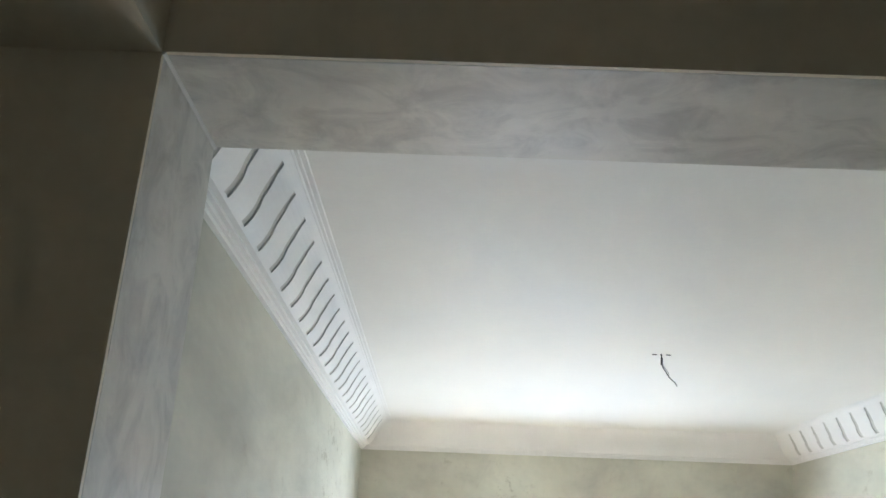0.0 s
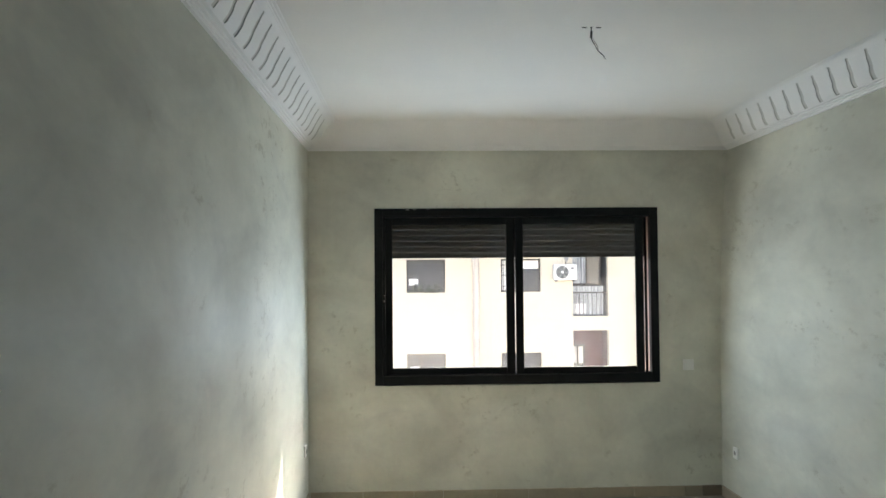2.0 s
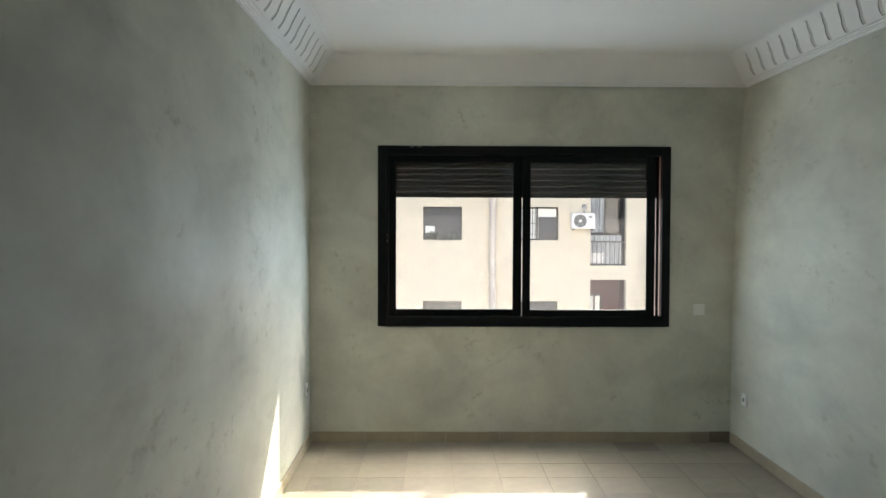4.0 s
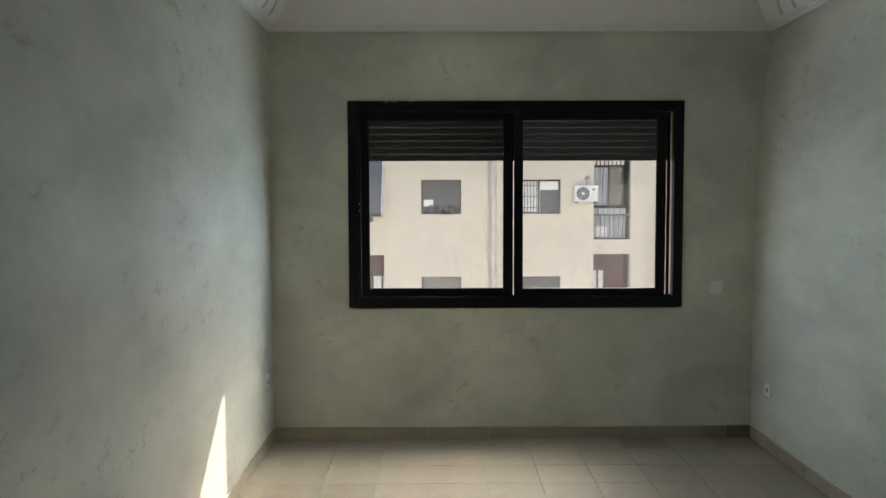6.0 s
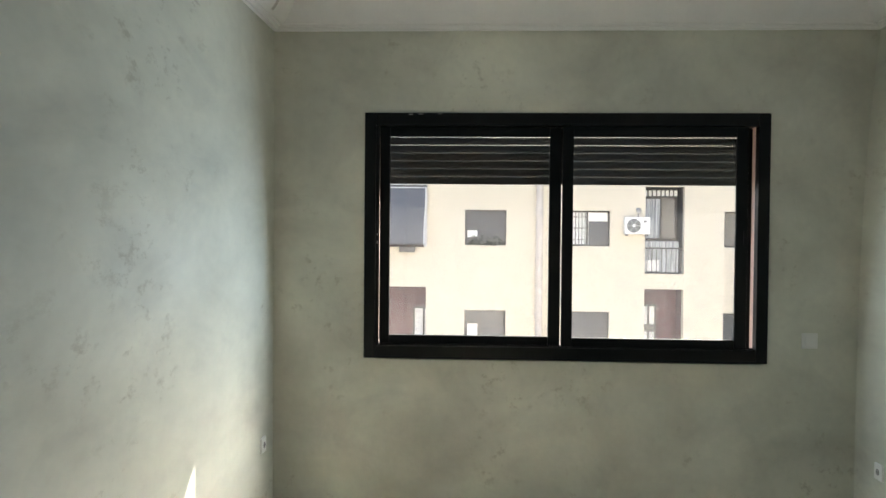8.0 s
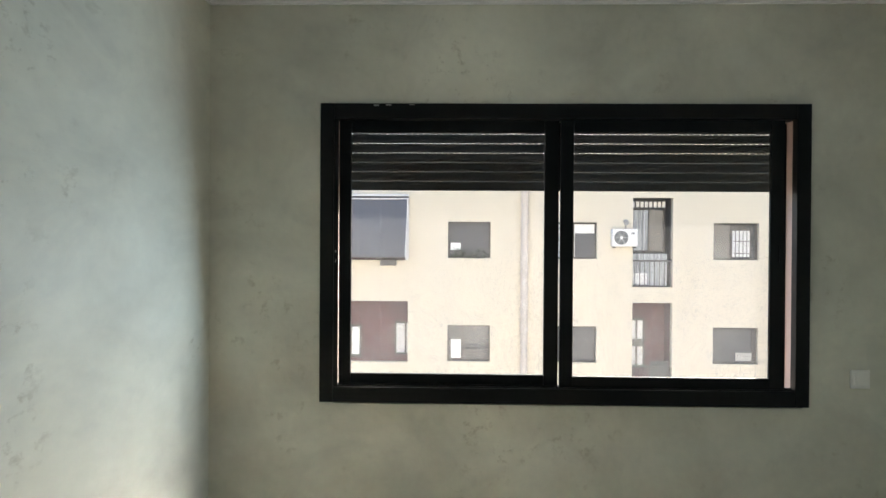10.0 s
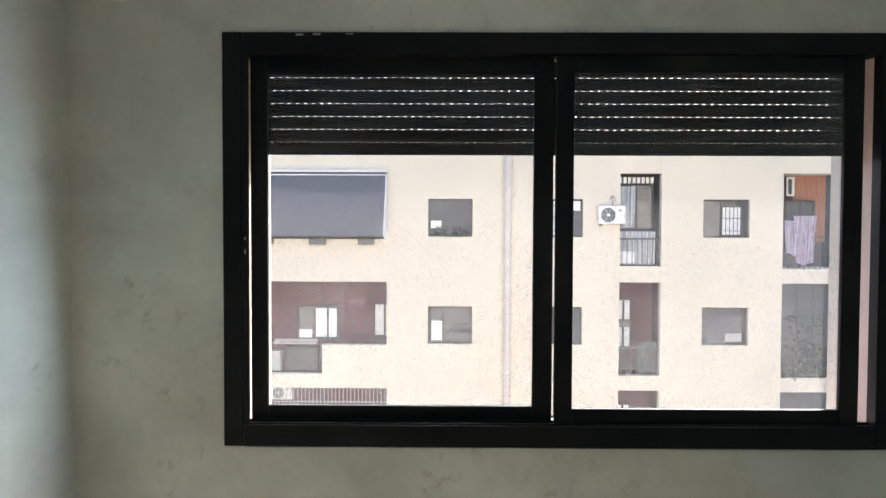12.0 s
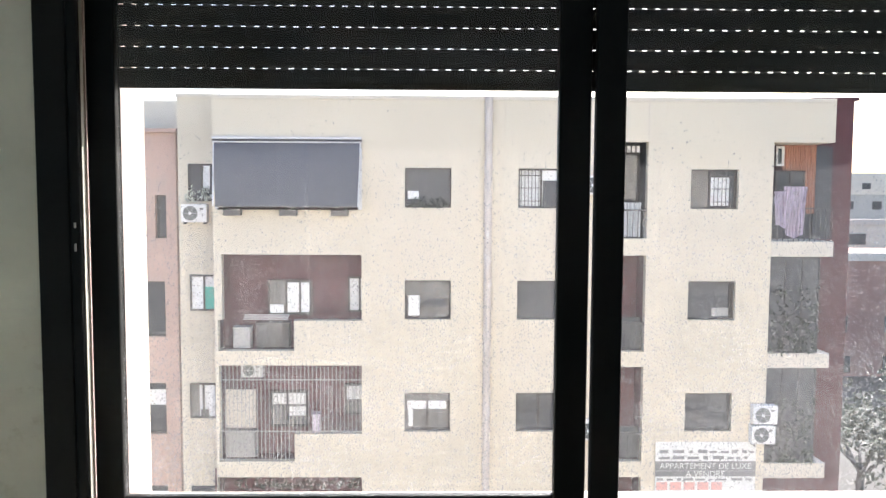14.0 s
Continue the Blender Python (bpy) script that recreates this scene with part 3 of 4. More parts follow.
put("wall", pierced(bmesh.new(), -4.78, 11.03, -12.5, 4.10, FY, FY + 0.25, holes), CREAM, block, BASE)
bp("parapet", [(-4.78, 12.76, FY - 0.03, FY + 0.22, 4.10, 4.22)], CREAM_SLAB, bevel=0.02)
bp("parapet", [(11.03, 12.76, FY, 29.69, 2.99, 4.10)], CREAM)
bp("roof", [(-4.78, 12.7, FY + 0.25, 40, 3.95, 4.05)], CONCRETE)
bp("party_wall", [(11.03, 14.02, 29.70, 40.0, -12.5, 4.32)], RED)
bp("coping", [(12.76, 14.12, 29.60, 40.0, 4.32, 4.42)], RED)
for za, zb in ((-0.25, 0.19), (-3.47, -3.04), (-6.72, -6.27), (-9.95, -9.5)):
    bp("balcony_slab", [(11.032, 12.83, FY, 29.69, za, zb)], CREAM_SLAB, bevel=0.015)
# set-back stair bay
bp("side_wall", [(-6.1, -4.785, 29.46, 40, -12.5, 4.26)], CREAM)
bp("side_parapet", [(-6.12, -4.79, 29.40, 29.6, 4.26, 4.36)], CREAM_SLAB)


def recess(x0, x1, z0, z1, depth, material):
    """The back, soffit, floor and cheeks of a recessed balcony."""
    bm = bmesh.new()
    ya, yb = FY + 0.25, FY + depth
    box(bm, x0 - 0.1, x1 + 0.1, yb, yb + 0.1, z0 - 0.1, z1 + 0.1)
    box(bm, x0 - 0.1, x0 - 0.02, ya, yb, z0 - 0.1, z1 + 0.1)
    box(bm, x1 + 0.02, x1 + 0.1, ya, yb, z0 - 0.1, z1 + 0.1)
    box(bm, x0 - 0.02, x1 + 0.02, ya, yb, z1 + 0.02, z1 + 0.1)
    box(bm, x0 - 0.02, x1 + 0.02, ya, yb, z0 - 0.1, z0 - 0.02)
    return put("recess", bm, material, block, BASE)


recess(-4.75, -0.60, 0.90, 3.05, 0.95, RED)
recess(-4.75, -0.60, -3.05, -0.20, 0.95, RED)
recess(-4.75, -0.60, -6.25, -3.38, 0.95, RED)
recess(-4.80, -0.60, -9.1, -6.63, 0.95, RED)
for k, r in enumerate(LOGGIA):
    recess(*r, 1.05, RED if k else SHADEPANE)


def frame_bm(x0, x1, z0, z1, y, w=0.06, mullions=()):
    bm = bmesh.new()
    box(bm, x0, x0 + w, y, y + 0.06, z0, z1)
    box(bm, x1 - w, x1, y, y + 0.06, z0, z1)
    box(bm, x0 + w, x1 - w, y, y + 0.06, z0, z0 + w)
    box(bm, x0 + w, x1 - w, y, y + 0.06, z1 - w, z1)
    for m in mullions:
        box(bm, m - w / 2, m + w / 2, y + 0.001, y + 0.06, z0 + w, z1 - w)
    return bm


def facade_window(x0, x1, z0, z1, y, glazing, curtain=None, mullions=(), parent=block, origin=BASE):
    """A window: frame, a pane behind it, and panels for curtains, blinds and painted glare."""
    w = put("window", frame_bm(x0, x1, z0, z1, y, 0.055, mullions), DARKFRAME, parent, origin)
    put("pane", boxes((x0 + 0.05, x1 - 0.05, y + 0.035, y + 0.045, z0 + 0.05, z1 - 0.05)), glazing, w, origin)
    for k, (a, b, c, d, mt) in enumerate(curtain or ()):
        xa, xb, zc, zd = x0 + a * (x1 - x0), x0 + b * (x1 - x0), z0 + c * (z1 - z0), z0 + d * (z1 - z0)
        put("curtain", boxes((xa, xb, y + 0.024 - 0.003 * k, y + 0.032 - 0.003 * k, zc, zd)), mt, w, origin)
    return w


LOOK = {
    (0, 0): (SHADEPANE, [(0.06, 0.30, 0.22, 0.42, CURTAIN_GLARE)], ()),
    # (0, 1) and (0, 2): white panels put reflections on dark glass into colour
    (0, 1): (DARKPANE, [(0.08, 0.34, 0.08, 0.60, CURTAIN_GLARE), (0.40, 0.92, 0.30, 0.52, SHADEPANE)], (1.05,)),
    (0, 2): (DARKPANE, [(0.06, 0.92, 0.55, 0.76, CURTAIN_GLARE), (0.08, 0.18, 0.10, 0.55, CURTAIN_GLARE)], (1.25,)),
    (0, 3): (DARKPANE, [(0.06, 0.92, 0.3, 0.8, CURTAIN_GLARE)], (1.25,)),
    (1, 0): (CURTAIN_GLARE, [(0.52, 0.96, 0.05, 0.70, SHADEPANE)], (4.46,)),
    (1, 1): (SHADEPANE, None, ()),
    (1, 2): (SHADEPANE, None, (4.46,)),
    (1, 3): (SHADEPANE, None, ()),
    (2, 0): (DARKPANE, [(0.45, 0.84, 0.08, 0.80, CURTAIN_GLARE)], (9.27,)),
    (2, 1): (SHADEPANE, [(0.55, 0.93, 0.08, 0.30, CONCRETE)], (9.95,)),
    (2, 2): (SHADEPANE, None, ()),
    (2, 3): (SHADEPANE, None, ()),
}
for col, row, a, b, c, d in WINDOWS:
    g, cu, mu = LOOK[(col, row)]
    facade_window(a, b, c, d, FY + 0.14, g, cu, mu)

# bars over two of the windows
for x0, x1, z0, z1 in ((3.84, 4.44, 1.14, 2.18), (9.32, 10.01, 1.14, 2.18)):
    g = bp("window_grille", [(x0, x1, FY + 0.10, FY + 0.112, (z0 + z1) / 2, (z0 + z1) / 2 + 0.02)], DARKFRAME)
    for zz in (z0 + 0.15, z1 - 0.17):
        put("crossbar", boxes((x0, x1, FY + 0.10, FY + 0.112, zz, zz + 0.02)), DARKFRAME, g, BASE)
    for i in range(6):
        x = x0 + (x1 - x0) * (i + 0.5) / 6
        put("bar", boxes((x - 0.009, x + 0.009, FY + 0.085, FY + 0.099, z0, z1)), DARKFRAME, g, BASE)

# windows in the recessed red walls; white panels paint the brightness of their glass
facade_window(-3.45, -2.15, -2.10, -1.05, FY + 0.88, DARKPANE, [(0.42, 0.94, 0.08, 0.92, CURTAIN_GLARE), (0.05, 0.36, 0.06, 0.30, CURTAIN_GLARE)], (-2.90, -2.5))
facade_window(-1.10, -0.35, -2.00, -0.95, FY + 0.88, CURTAIN_GLARE, None, (-0.75,))
facade_window(-3.40, -2.30, -5.45, -4.35, FY + 0.88, DARKPANE, [(0.05, 0.95, 0.62, 0.92, CURTAIN_GLARE), (0.5, 0.95, 0.3, 0.55, CURTAIN_GLARE)], (-2.9,))
facade_window(-1.20, -0.35, -5.1, -4.15, FY + 0.88, DARKPANE, [(0.05, 0.95, 0.50, 0.95, CURTAIN_GLARE)], ())
facade_window(-3.5, -2.0, -8.6, -7.5, FY + 0.88, SHADEPANE, None, (-2.8,))
# stair bay windows
facade_window(-5.80, -5.10, 1.24, 2.33, 29.41, SHADEPANE, [(0.62, 0.95, 0.35, 0.95, CURTAIN_GLARE)], (-5.40,))
facade_window(-5.80, -5.02, -2.02, -0.94, 29.41, CURTAIN_GLARE, [(0.55, 0.97, 0.05, 0.66, GREEN_CLOTH)], (-5.38,))
facade_window(-5.85, -5.05, -5.27, -4.20, 29.41, CURTAIN_GLARE, [(0.05, 0.35, 0.05, 0.95, DARKPANE), (0.4, 0.7, 0.05, 0.25, DARKPANE)], (-5.45,))
bp("window", [(-5.85, -4.95, 29.41, 29.45, -8.6, -7.36)], SHADEPANE)
# loggia glazing and rails
for k, (a, b, c, d) in enumerate(LOGGIA):
    if k == 0:
        facade_window(a + 0.03, b - 0.10, c + 1.05, d - 0.30, FY + 0.55, SHADEPANE, [(0.06, 0.50, 0.05, 0.98, STRIPES), (0.55, 0.94, 0.05, 0.98, DARKPANE)], (6.85,))
        for i in range(8):
            bp("transom_bar", [(a + 0.06 + 0.135 * i, a + 0.15 + 0.135 * i, FY + 0.5, FY + 0.52, d - 0.27, d - 0.09)], CURTAIN_GLARE)
        bp("balcony_panel", [(a + 0.02, b - 0.10, FY + 0.30, FY + 0.33, c + 0.04, c + 1.02)], STRIPES)
        bp("balcony_panel", [(a + 0.08, a + 0.50, FY + 0.27, FY + 0.295, c + 0.08, c + 0.42)], CURTAIN_GLARE)
    else:
        facade_window(a + 0.05, a + 0.55, c + 0.7, d - 0.55, FY + 0.8, CURTAIN_GLARE, [(0.1, 0.9, 0.42, 0.58, DARKPANE)], (a + 0.3,))
        bp("balcony_panel", [(a + 0.62, b - 0.03, FY + 0.30, FY + 0.33, c + 0.02, c + 0.95)], SHADEPANE)
    bp("handrail", [(a, b, FY + 0.10, FY + 0.14, c + 0.78, c + 0.83)], GREY_METAL)
    for i in range(8):
        x = a + 0.08 + 0.15 * i
        bp("baluster", [(x, x + 0.02, FY + 0.11, FY + 0.13, c, c + 0.78)], GREY_METAL)

# downpipe in its shallow chase
bm = bmesh.new()
cyl(bm, (2.94, FY - 0.09, -12.5), (2.94, FY - 0.09, 4.2), 0.11, 14)
pipe = put("downpipe", bm, PIPE, block, BASE, "stained grey downpipe")
for z in (2.2, 0.6, -1.1, -2.6, -4.2, -5.8, -7.4):
    bm = bmesh.new()
    cyl(bm, (2.94, FY - 0.09, z), (2.94, FY - 0.09, z + 0.09), 0.13, 14)
    put("pipe_collar", bm, PIPE, pipe, BASE)
bp("joint_strip", [(7.455, 7.475, FY - 0.012, FY + 0.002, 2.98, 4.10)], PIPE)
bp("balcony_post", [(-4.70, -4.62, FY - 0.05, FY, 1.03, 2.9)], ACWHITE)
bp("balcony_post", [(-0.70, -0.60, FY - 0.05, FY, 1.03, 2.75)], ACWHITE)

# awning let down over the top balcony
awn = thing("awning", "slate grey roller awning let down over the top balcony", "awning", (-2.67, FY - 0.02, 3.03))
bm = bmesh.new()
n = 10
for i in range(n):
    u, v = i / n, (i + 1) / n
    for s0, s1 in ((0, 1),):
        pts = []
        for s, w in ((-1, u), (1, u), (1, v), (-1, v)):
            half = 2.03 - (0.10 if s < 0 else 0.06) * w
            sag = 0.30 * w + 0.04 * math.sin(w * math.pi)
            pts.append((s * half, -0.10 - sag, -0.13 - 1.77 * w))
        quad(bm, *pts)
        quad(bm, *[(p[0], p[1] + 0.006, p[2]) for p in pts][::-1])
bmesh.ops.remove_doubles(bm, verts=bm.verts, dist=0.0005)
part("fabric", bm, AWNING, awn)
for k, (z0, z1, y0) in enumerate(((-0.045, 0.02, -0.16), (-0.095, -0.055, -0.15), (-0.145, -0.105, -0.14))):
    part("cassette_rail", boxes((-2.07, 2.07, y0, 0.0, z0, z1), bevel=0.008), ALU if k != 1 else SHADEPANE, awn)
for s in (-1, 1):
    part("side_arm", cyl(bmesh.new(), (s * 2.035, -0.10, -0.14), (s * 1.995, -0.42, -1.90), 0.022, 8), ACWHITE, awn, "white folding side arm")
part("front_bar", boxes((-1.94, 1.98, -0.43, -0.40, -1.925, -1.885), bevel=0.006), GREY_METAL, awn)


def planter(x, z):
    ob = thing("planter_box", "small dark planter box hung on the balcony parapet", "planter", (x, FY, z), "balcony planters")
    part("trough", boxes((-0.24, 0.24, -0.22, -0.002, -0.11, 0.06), bevel=0.01), GREY_METAL, ob)
    bm = bmesh.new()
    rnd = random.Random(int(x * 100))
    for _ in range(26):
        c = Vector((rnd.uniform(-0.22, 0.22), rnd.uniform(-0.2, -0.03), rnd.uniform(0.03, 0.15)))
        d = Vector((rnd.uniform(-1, 1), rnd.uniform(-1, 1), rnd.uniform(-0.3, 1))).normalized() * 0.06
        e = d.cross(Vector((rnd.uniform(-1, 1), 0.3, 1))).normalized() * 0.02
        quad(bm, c - d, c + e, c + d, c - e)
    tagged(part("plants", bm, LEAF, ob), kind="stuff")
    return ob


for x in (-4.20, -2.65, -1.22):
    planter(x, 0.97)


def leaves(bm, rnd, centre, spread, count, size):
    for _ in range(count):
        c = Vector(centre) + Vector([rnd.gauss(0, s) for s in spread])
        d = Vector((rnd.uniform(-1, 1), rnd.uniform(-1, 1), rnd.uniform(-1, 1))).normalized() * size * rnd.uniform(0.6, 1.3)
        e = d.cross(Vector((rnd.uniform(-1, 1), rnd.uniform(-1, 1), 0.8))).normalized() * size * 0.5
        quad(bm, c - d, c + e, c + d, c - e)


def plant(name, label, x0, x1, y, z, height, count, seed, material=LEAF):
    bm = bmesh.new()
    rnd = random.Random(seed)
    for _ in range(count):
        leaves(bm, rnd, (rnd.uniform(x0, x1), y + rnd.uniform(-0.06, 0.06), z + height * rnd.random() ** 1.6), (0.03, 0.03, 0.03), 3, 0.05)
    ob = tagged(link(name, bm, material), label=label, category="plants", kind="stuff")
    return ob


plant("window_plants", "dark leafy plants along a window sill", 0.66, 1.86, FY + 0.06, 1.10, 0.26, 90, 3)
plant("balcony_plants", "mixed leafy plants on a balcony ledge", -4.3, -0.7, FY + 0.10, -6.67 - 0.35, 0.35, 160, 4)
plant("sill_flowers", "pale flowering plants on a small sill", -5.85, -5.0, 29.34, 1.26, 0.36, 60, 6, FLOWER)


def ac_unit(x0, x1, z0, z1, y, label="white split air-conditioner outdoor unit fixed to the facade"):
    ob = thing("air_conditioner", label, "air conditioner", ((x0 + x1) / 2, y, z0), "outdoor units")
    w, h = (x1 - x0) / 2, z1 - z0
    part("casing", boxes((-w, w, -0.30, -0.02, 0, h), bevel=0.02), ACWHITE, ob)
    r = h * 0.40
    cx = -w + r + 0.06
    bm = bmesh.new()
    cyl(bm, (cx, -0.312, h / 2), (cx, -0.298, h / 2), r, 28)
    g = part("fan_grille", bm, ACGRILLE, ob, "dark round fan grille")
    bm = bmesh.new()
    cyl(bm, (cx, -0.326, h / 2), (cx, -0.311, h / 2), r * 0.22, 16)
    part("hub", bm, ACWHITE, g)
    for i in range(6):
        a = i * math.pi / 3
        bm = bmesh.new()
        p = Vector((cx + math.cos(a) * r * 0.25, -0.317, h / 2 + math.sin(a) * r * 0.25))
        q = Vector((cx + math.cos(a) * r * 0.96, -0.317, h / 2 + math.sin(a) * r * 0.96))
        cyl(bm, p, q, 0.006, 6)
        part("spoke", bm, ALU, g)
    part("badge", boxes((w - 0.20, w - 0.10, -0.304, -0.299, h * 0.70, h * 0.80)), ACGRILLE, ob)
    for x in (-w + 0.06, w - 0.10):
        part("bracket", boxes((x, x + 0.04, -0.30, 0.0, -0.05, -0.002)), GREY_METAL, ob)
    return ob


ac_unit(5.57, 6.34, 1.49, 2.02, FY, "white air-conditioner outdoor unit beside the loggia")
ac_unit(5.57, 6.22, -5.50, -4.95, FY)
ac_unit(10.57, 11.27, -5.04, -4.50, FY, "upper of two stacked white outdoor units")
ac_unit(10.54, 11.23, -5.62, -5.08, FY, "lower of two stacked white outdoor units")
ac_unit(-5.95, -5.20, 0.62, 1.15, 29.46)
ac_unit(-4.20, -3.55, -3.90, -3.48, FY + 0.9, "white outdoor unit high inside a grilled balcony")
lamp_ob = thing("wall_spotlight", "small grey spotlight above the air-conditioner", "lamp", (6.02, FY, 2.20))
part("head", cyl(bmesh.new(), (0, -0.16, 0.0), (0, -0.04, 0.06), 0.075, 14), CONCRETE, lamp_ob)
part("arm", cyl(bmesh.new(), (0, 0, 0.03), (0, -0.08, 0.03), 0.02, 8), GREY_METAL, lamp_ob)
part("conduit", boxes((-0.012, 0.012, -0.02, -0.002, -0.18, 0.02)), GREY_METAL, lamp_ob)

# balcony grille, panels and clutter
grille = thing("balcony_grille", "pale vertical bars closing a balcony", "grille", (-2.65, FY + 0.06, -5.4))
for i in range(36):
    x = -1.98 + 0.113 * i
    low = -0.78 if x < 0.05 else 0.02
    part("bar", boxes((x - 0.009, x + 0.009, -0.009, 0.009, low, 1.97)), CONCRETE, grille)
for z in (0.05, 1.55):
    part("crossbar", boxes((-2.0, 2.02, -0.012, -0.009 + 0.0, z, z + 0.03)), CONCRETE, grille)
blind = thing("rolled_blind", "beige slatted blind panel behind balcony bars", "blind", (-4.13, FY + 0.30, -5.30))
for i in range(9):
    part("slat", boxes((-0.43 + 0.095 * i, -0.34 + 0.095 * i, 0, 0.03, 0, 1.12)), CREAM_SLAB, blind)
def crate(name, label, cat, x0, x1, y0, z0, z1, material):
    ob = thing(name, label, cat, ((x0 + x1) / 2, y0, z0))
    w = (x1 - x0) / 2
    part("body", boxes((-w, w, 0, 0.35, 0, z1 - z0), bevel=0.02), material, ob)
    part("lid", boxes((-w - 0.015, w + 0.015, -0.015, 0.365, z1 - z0, z1 - z0 + 0.05), bevel=0.01), material, ob)
    return ob
crate("storage_box", "grey plastic storage box on a balcony", "box", -4.35, -3.85, FY + 0.35, -2.98, -2.42, CONCRETE)
crate("storage_box", "dark cabinet on a balcony", "box", -3.70, -2.75, FY + 0.45, -2.98, -2.30, GREY_METAL)
crate("storage_box", "pale boxes stacked behind balcony bars", "box", -4.60, -3.75, FY + 0.35, -6.20, -5.50, CONCRETE)
crate("cool_box", "pale pink cool box on a balcony parapet", "box", -2.06, -1.84, FY + 0.1, -5.40, -4.90, LAUNDRY)
rack = thing("drying_rack", "folded pale clothes rack across a balcony", "rack", (-3.4, FY + 0.3, -2.14))
for i in range(4):
    part("rail", boxes((-0.65, 0.65, 0.08 * i, 0.08 * i + 0.02, 0.0 + 0.03 * i, 0.02 + 0.03 * i)), ALU, rack)

# right-hand balconies
for z in (0.19,):
    r = thing("balcony_rail", "dark steel balcony railing", "railing", (11.9, FY + 0.06, z), "corner balcony rails")
    part("handrail", boxes((-0.86, 0.9, -0.02, 0.02, 0.92, 0.96)), GREY_METAL, r)
    for i in range(12):
        x = -0.84 + 0.155 * i
        part("baluster", boxes((x, x + 0.022, -0.01, 0.012, 0, 0.92)), GREY_METAL, r)
sheet = thing("corrugated_screen", "rust-red corrugated screen behind the corner balcony", "screen", (12.45, 29.4, 1.95))
for x0, count, z0, z1 in ((-0.67, 9, 0.28, 1.03), (-0.004, 4, -1.00, 1.03)):
    bm = bmesh.new()
    for i in range(2 * count if x0 < -0.1 else 2 * count + 1):
        a, b = x0 + 0.037 * i, x0 + 0.037 * (i + 1)
        ya, yb = (0.0, 0.03) if i % 2 else (0.03, 0.0)
        quad(bm, (a, ya, z0), (b, yb, z0), (b, yb, z1), (a, ya, z1))
    part("sheet", bm, RUST, sheet)
facade_window(11.53, 12.43, 1.50, 2.22, 29.30, DARKPANE, None, (12.0,))
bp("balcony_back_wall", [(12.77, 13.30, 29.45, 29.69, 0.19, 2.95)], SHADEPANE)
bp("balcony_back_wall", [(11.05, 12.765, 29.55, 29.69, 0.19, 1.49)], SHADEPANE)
vent = bp("vent_window", [(11.55, 11.78, 29.30, 29.36, 2.36, 2.42), (11.55, 11.78, 29.30, 29.36, 2.88, 2.94), (11.55, 11.59, 29.30, 29.36, 2.42, 2.88), (11.71, 11.78, 29.30, 29.36, 2.42, 2.88)], ACWHITE, label="small white window frame")
put("pane", boxes((11.59, 11.71, 29.32, 29.33, 2.42, 2.88)), DARKPANE, vent, BASE)
wash = thing("laundry", "mauve striped washing hung over a balcony rail", "laundry", (11.55, FY - 0.02, 0.19))


def cloth(x0, x1, z0, z1, seed):
    rnd = random.Random(seed)
    bm = bmesh.new()
    nx, nz = 12, 10
    grid = []
    for i in range(nx + 1):
        col = []
        for j in range(nz + 1):
            u, v = i / nx, j / nz
            col.append(bm.verts.new((x0 + (x1 - x0) * (0.5 + (u - 0.5) * (0.75 + 0.25 * v)) + rnd.uniform(-0.012, 0.012), 0.035 * math.sin(u * 17 + seed) * (1.1 - v * 0.6) + rnd.uniform(-0.01, 0.01) - 0.03, z0 + (z1 - z0) * v + 0.05 * math.sin(u * 6 + seed) * (1 - v))))
        grid.append(col)
    for i in range(nx):
        for j in range(nz):
            bm.faces.new((grid[i][j], grid[i + 1][j], grid[i + 1][j + 1], grid[i][j + 1]))
    bmesh.ops.solidify(bm, geom=bm.faces, thickness=0.008)
    return bm


part("sheet", cloth(-0.50, 0.10, 0.42, 1.42, 1), LAUNDRY, wash)
part("sheet", cloth(-0.22, 0.44, 0.14, 1.56, 2), LAUNDRY, wash)
for z, s in ((-3.04, 11), (-6.27, 12)):
    glz = thing("balcony_glazing", "dark grey glazed screen closing a corner balcony", "screen", (11.80, FY + 0.10, z), "glazed corner balconies")
    part("pane", boxes((-0.75, 0.70, 0.02, 0.04, 0.0, 2.78)), SHADEPANE, glz)
    for x in (-0.76, -0.28, 0.20, 0.68):
        part("mullion", boxes((x, x + 0.04, 0.0, 0.045, 0.0, 2.78)), GREY_METAL, glz)
    part("transom", boxes((-0.72, 0.68, 0.003, 0.019, 1.0, 1.04)), GREY_METAL, glz)
    plant("balcony_plants", "dark climbing plants along a glazed corner balcony", 11.08, 12.5, FY + 0.04, z, 1.9, 240, s)

# sale banner
sign = thing("sale_banner", "white sale banner with grey band and faded red number", "sign", (9.325, FY - 0.01, -7.08))
part("sheet", boxes((-1.465, 1.465, -0.02, 0.0, 0, 1.45)), SIGNWHITE, sign)
part("band", boxes((-1.465, 1.465, -0.024, -0.021, 0.60, 0.88)), SIGNGREY, sign)
part("band", boxes((-1.465, 1.465, -0.024, -0.021, 0.43, 0.59)), SIGNGREY, sign)


def lettering(text, size, x, z, material):
    cu = bpy.data.curves.new("lettering", "FONT")
    cu.body, cu.size, cu.align_x, cu.extrude = text, size, "CENTER", 0.002
    tmp = bpy.data.objects.new("lettering", cu)
    me = bpy.data.meshes.new_from_object(tmp)
    bpy.data.objects.remove(tmp)
    me.materials.clear()
    me.materials.append(material)
    ob = new("lettering", me)
    ob.parent = sign
    ob.matrix_basis = pose(x, -0.029, z, 90, 0, 0)
    return ob


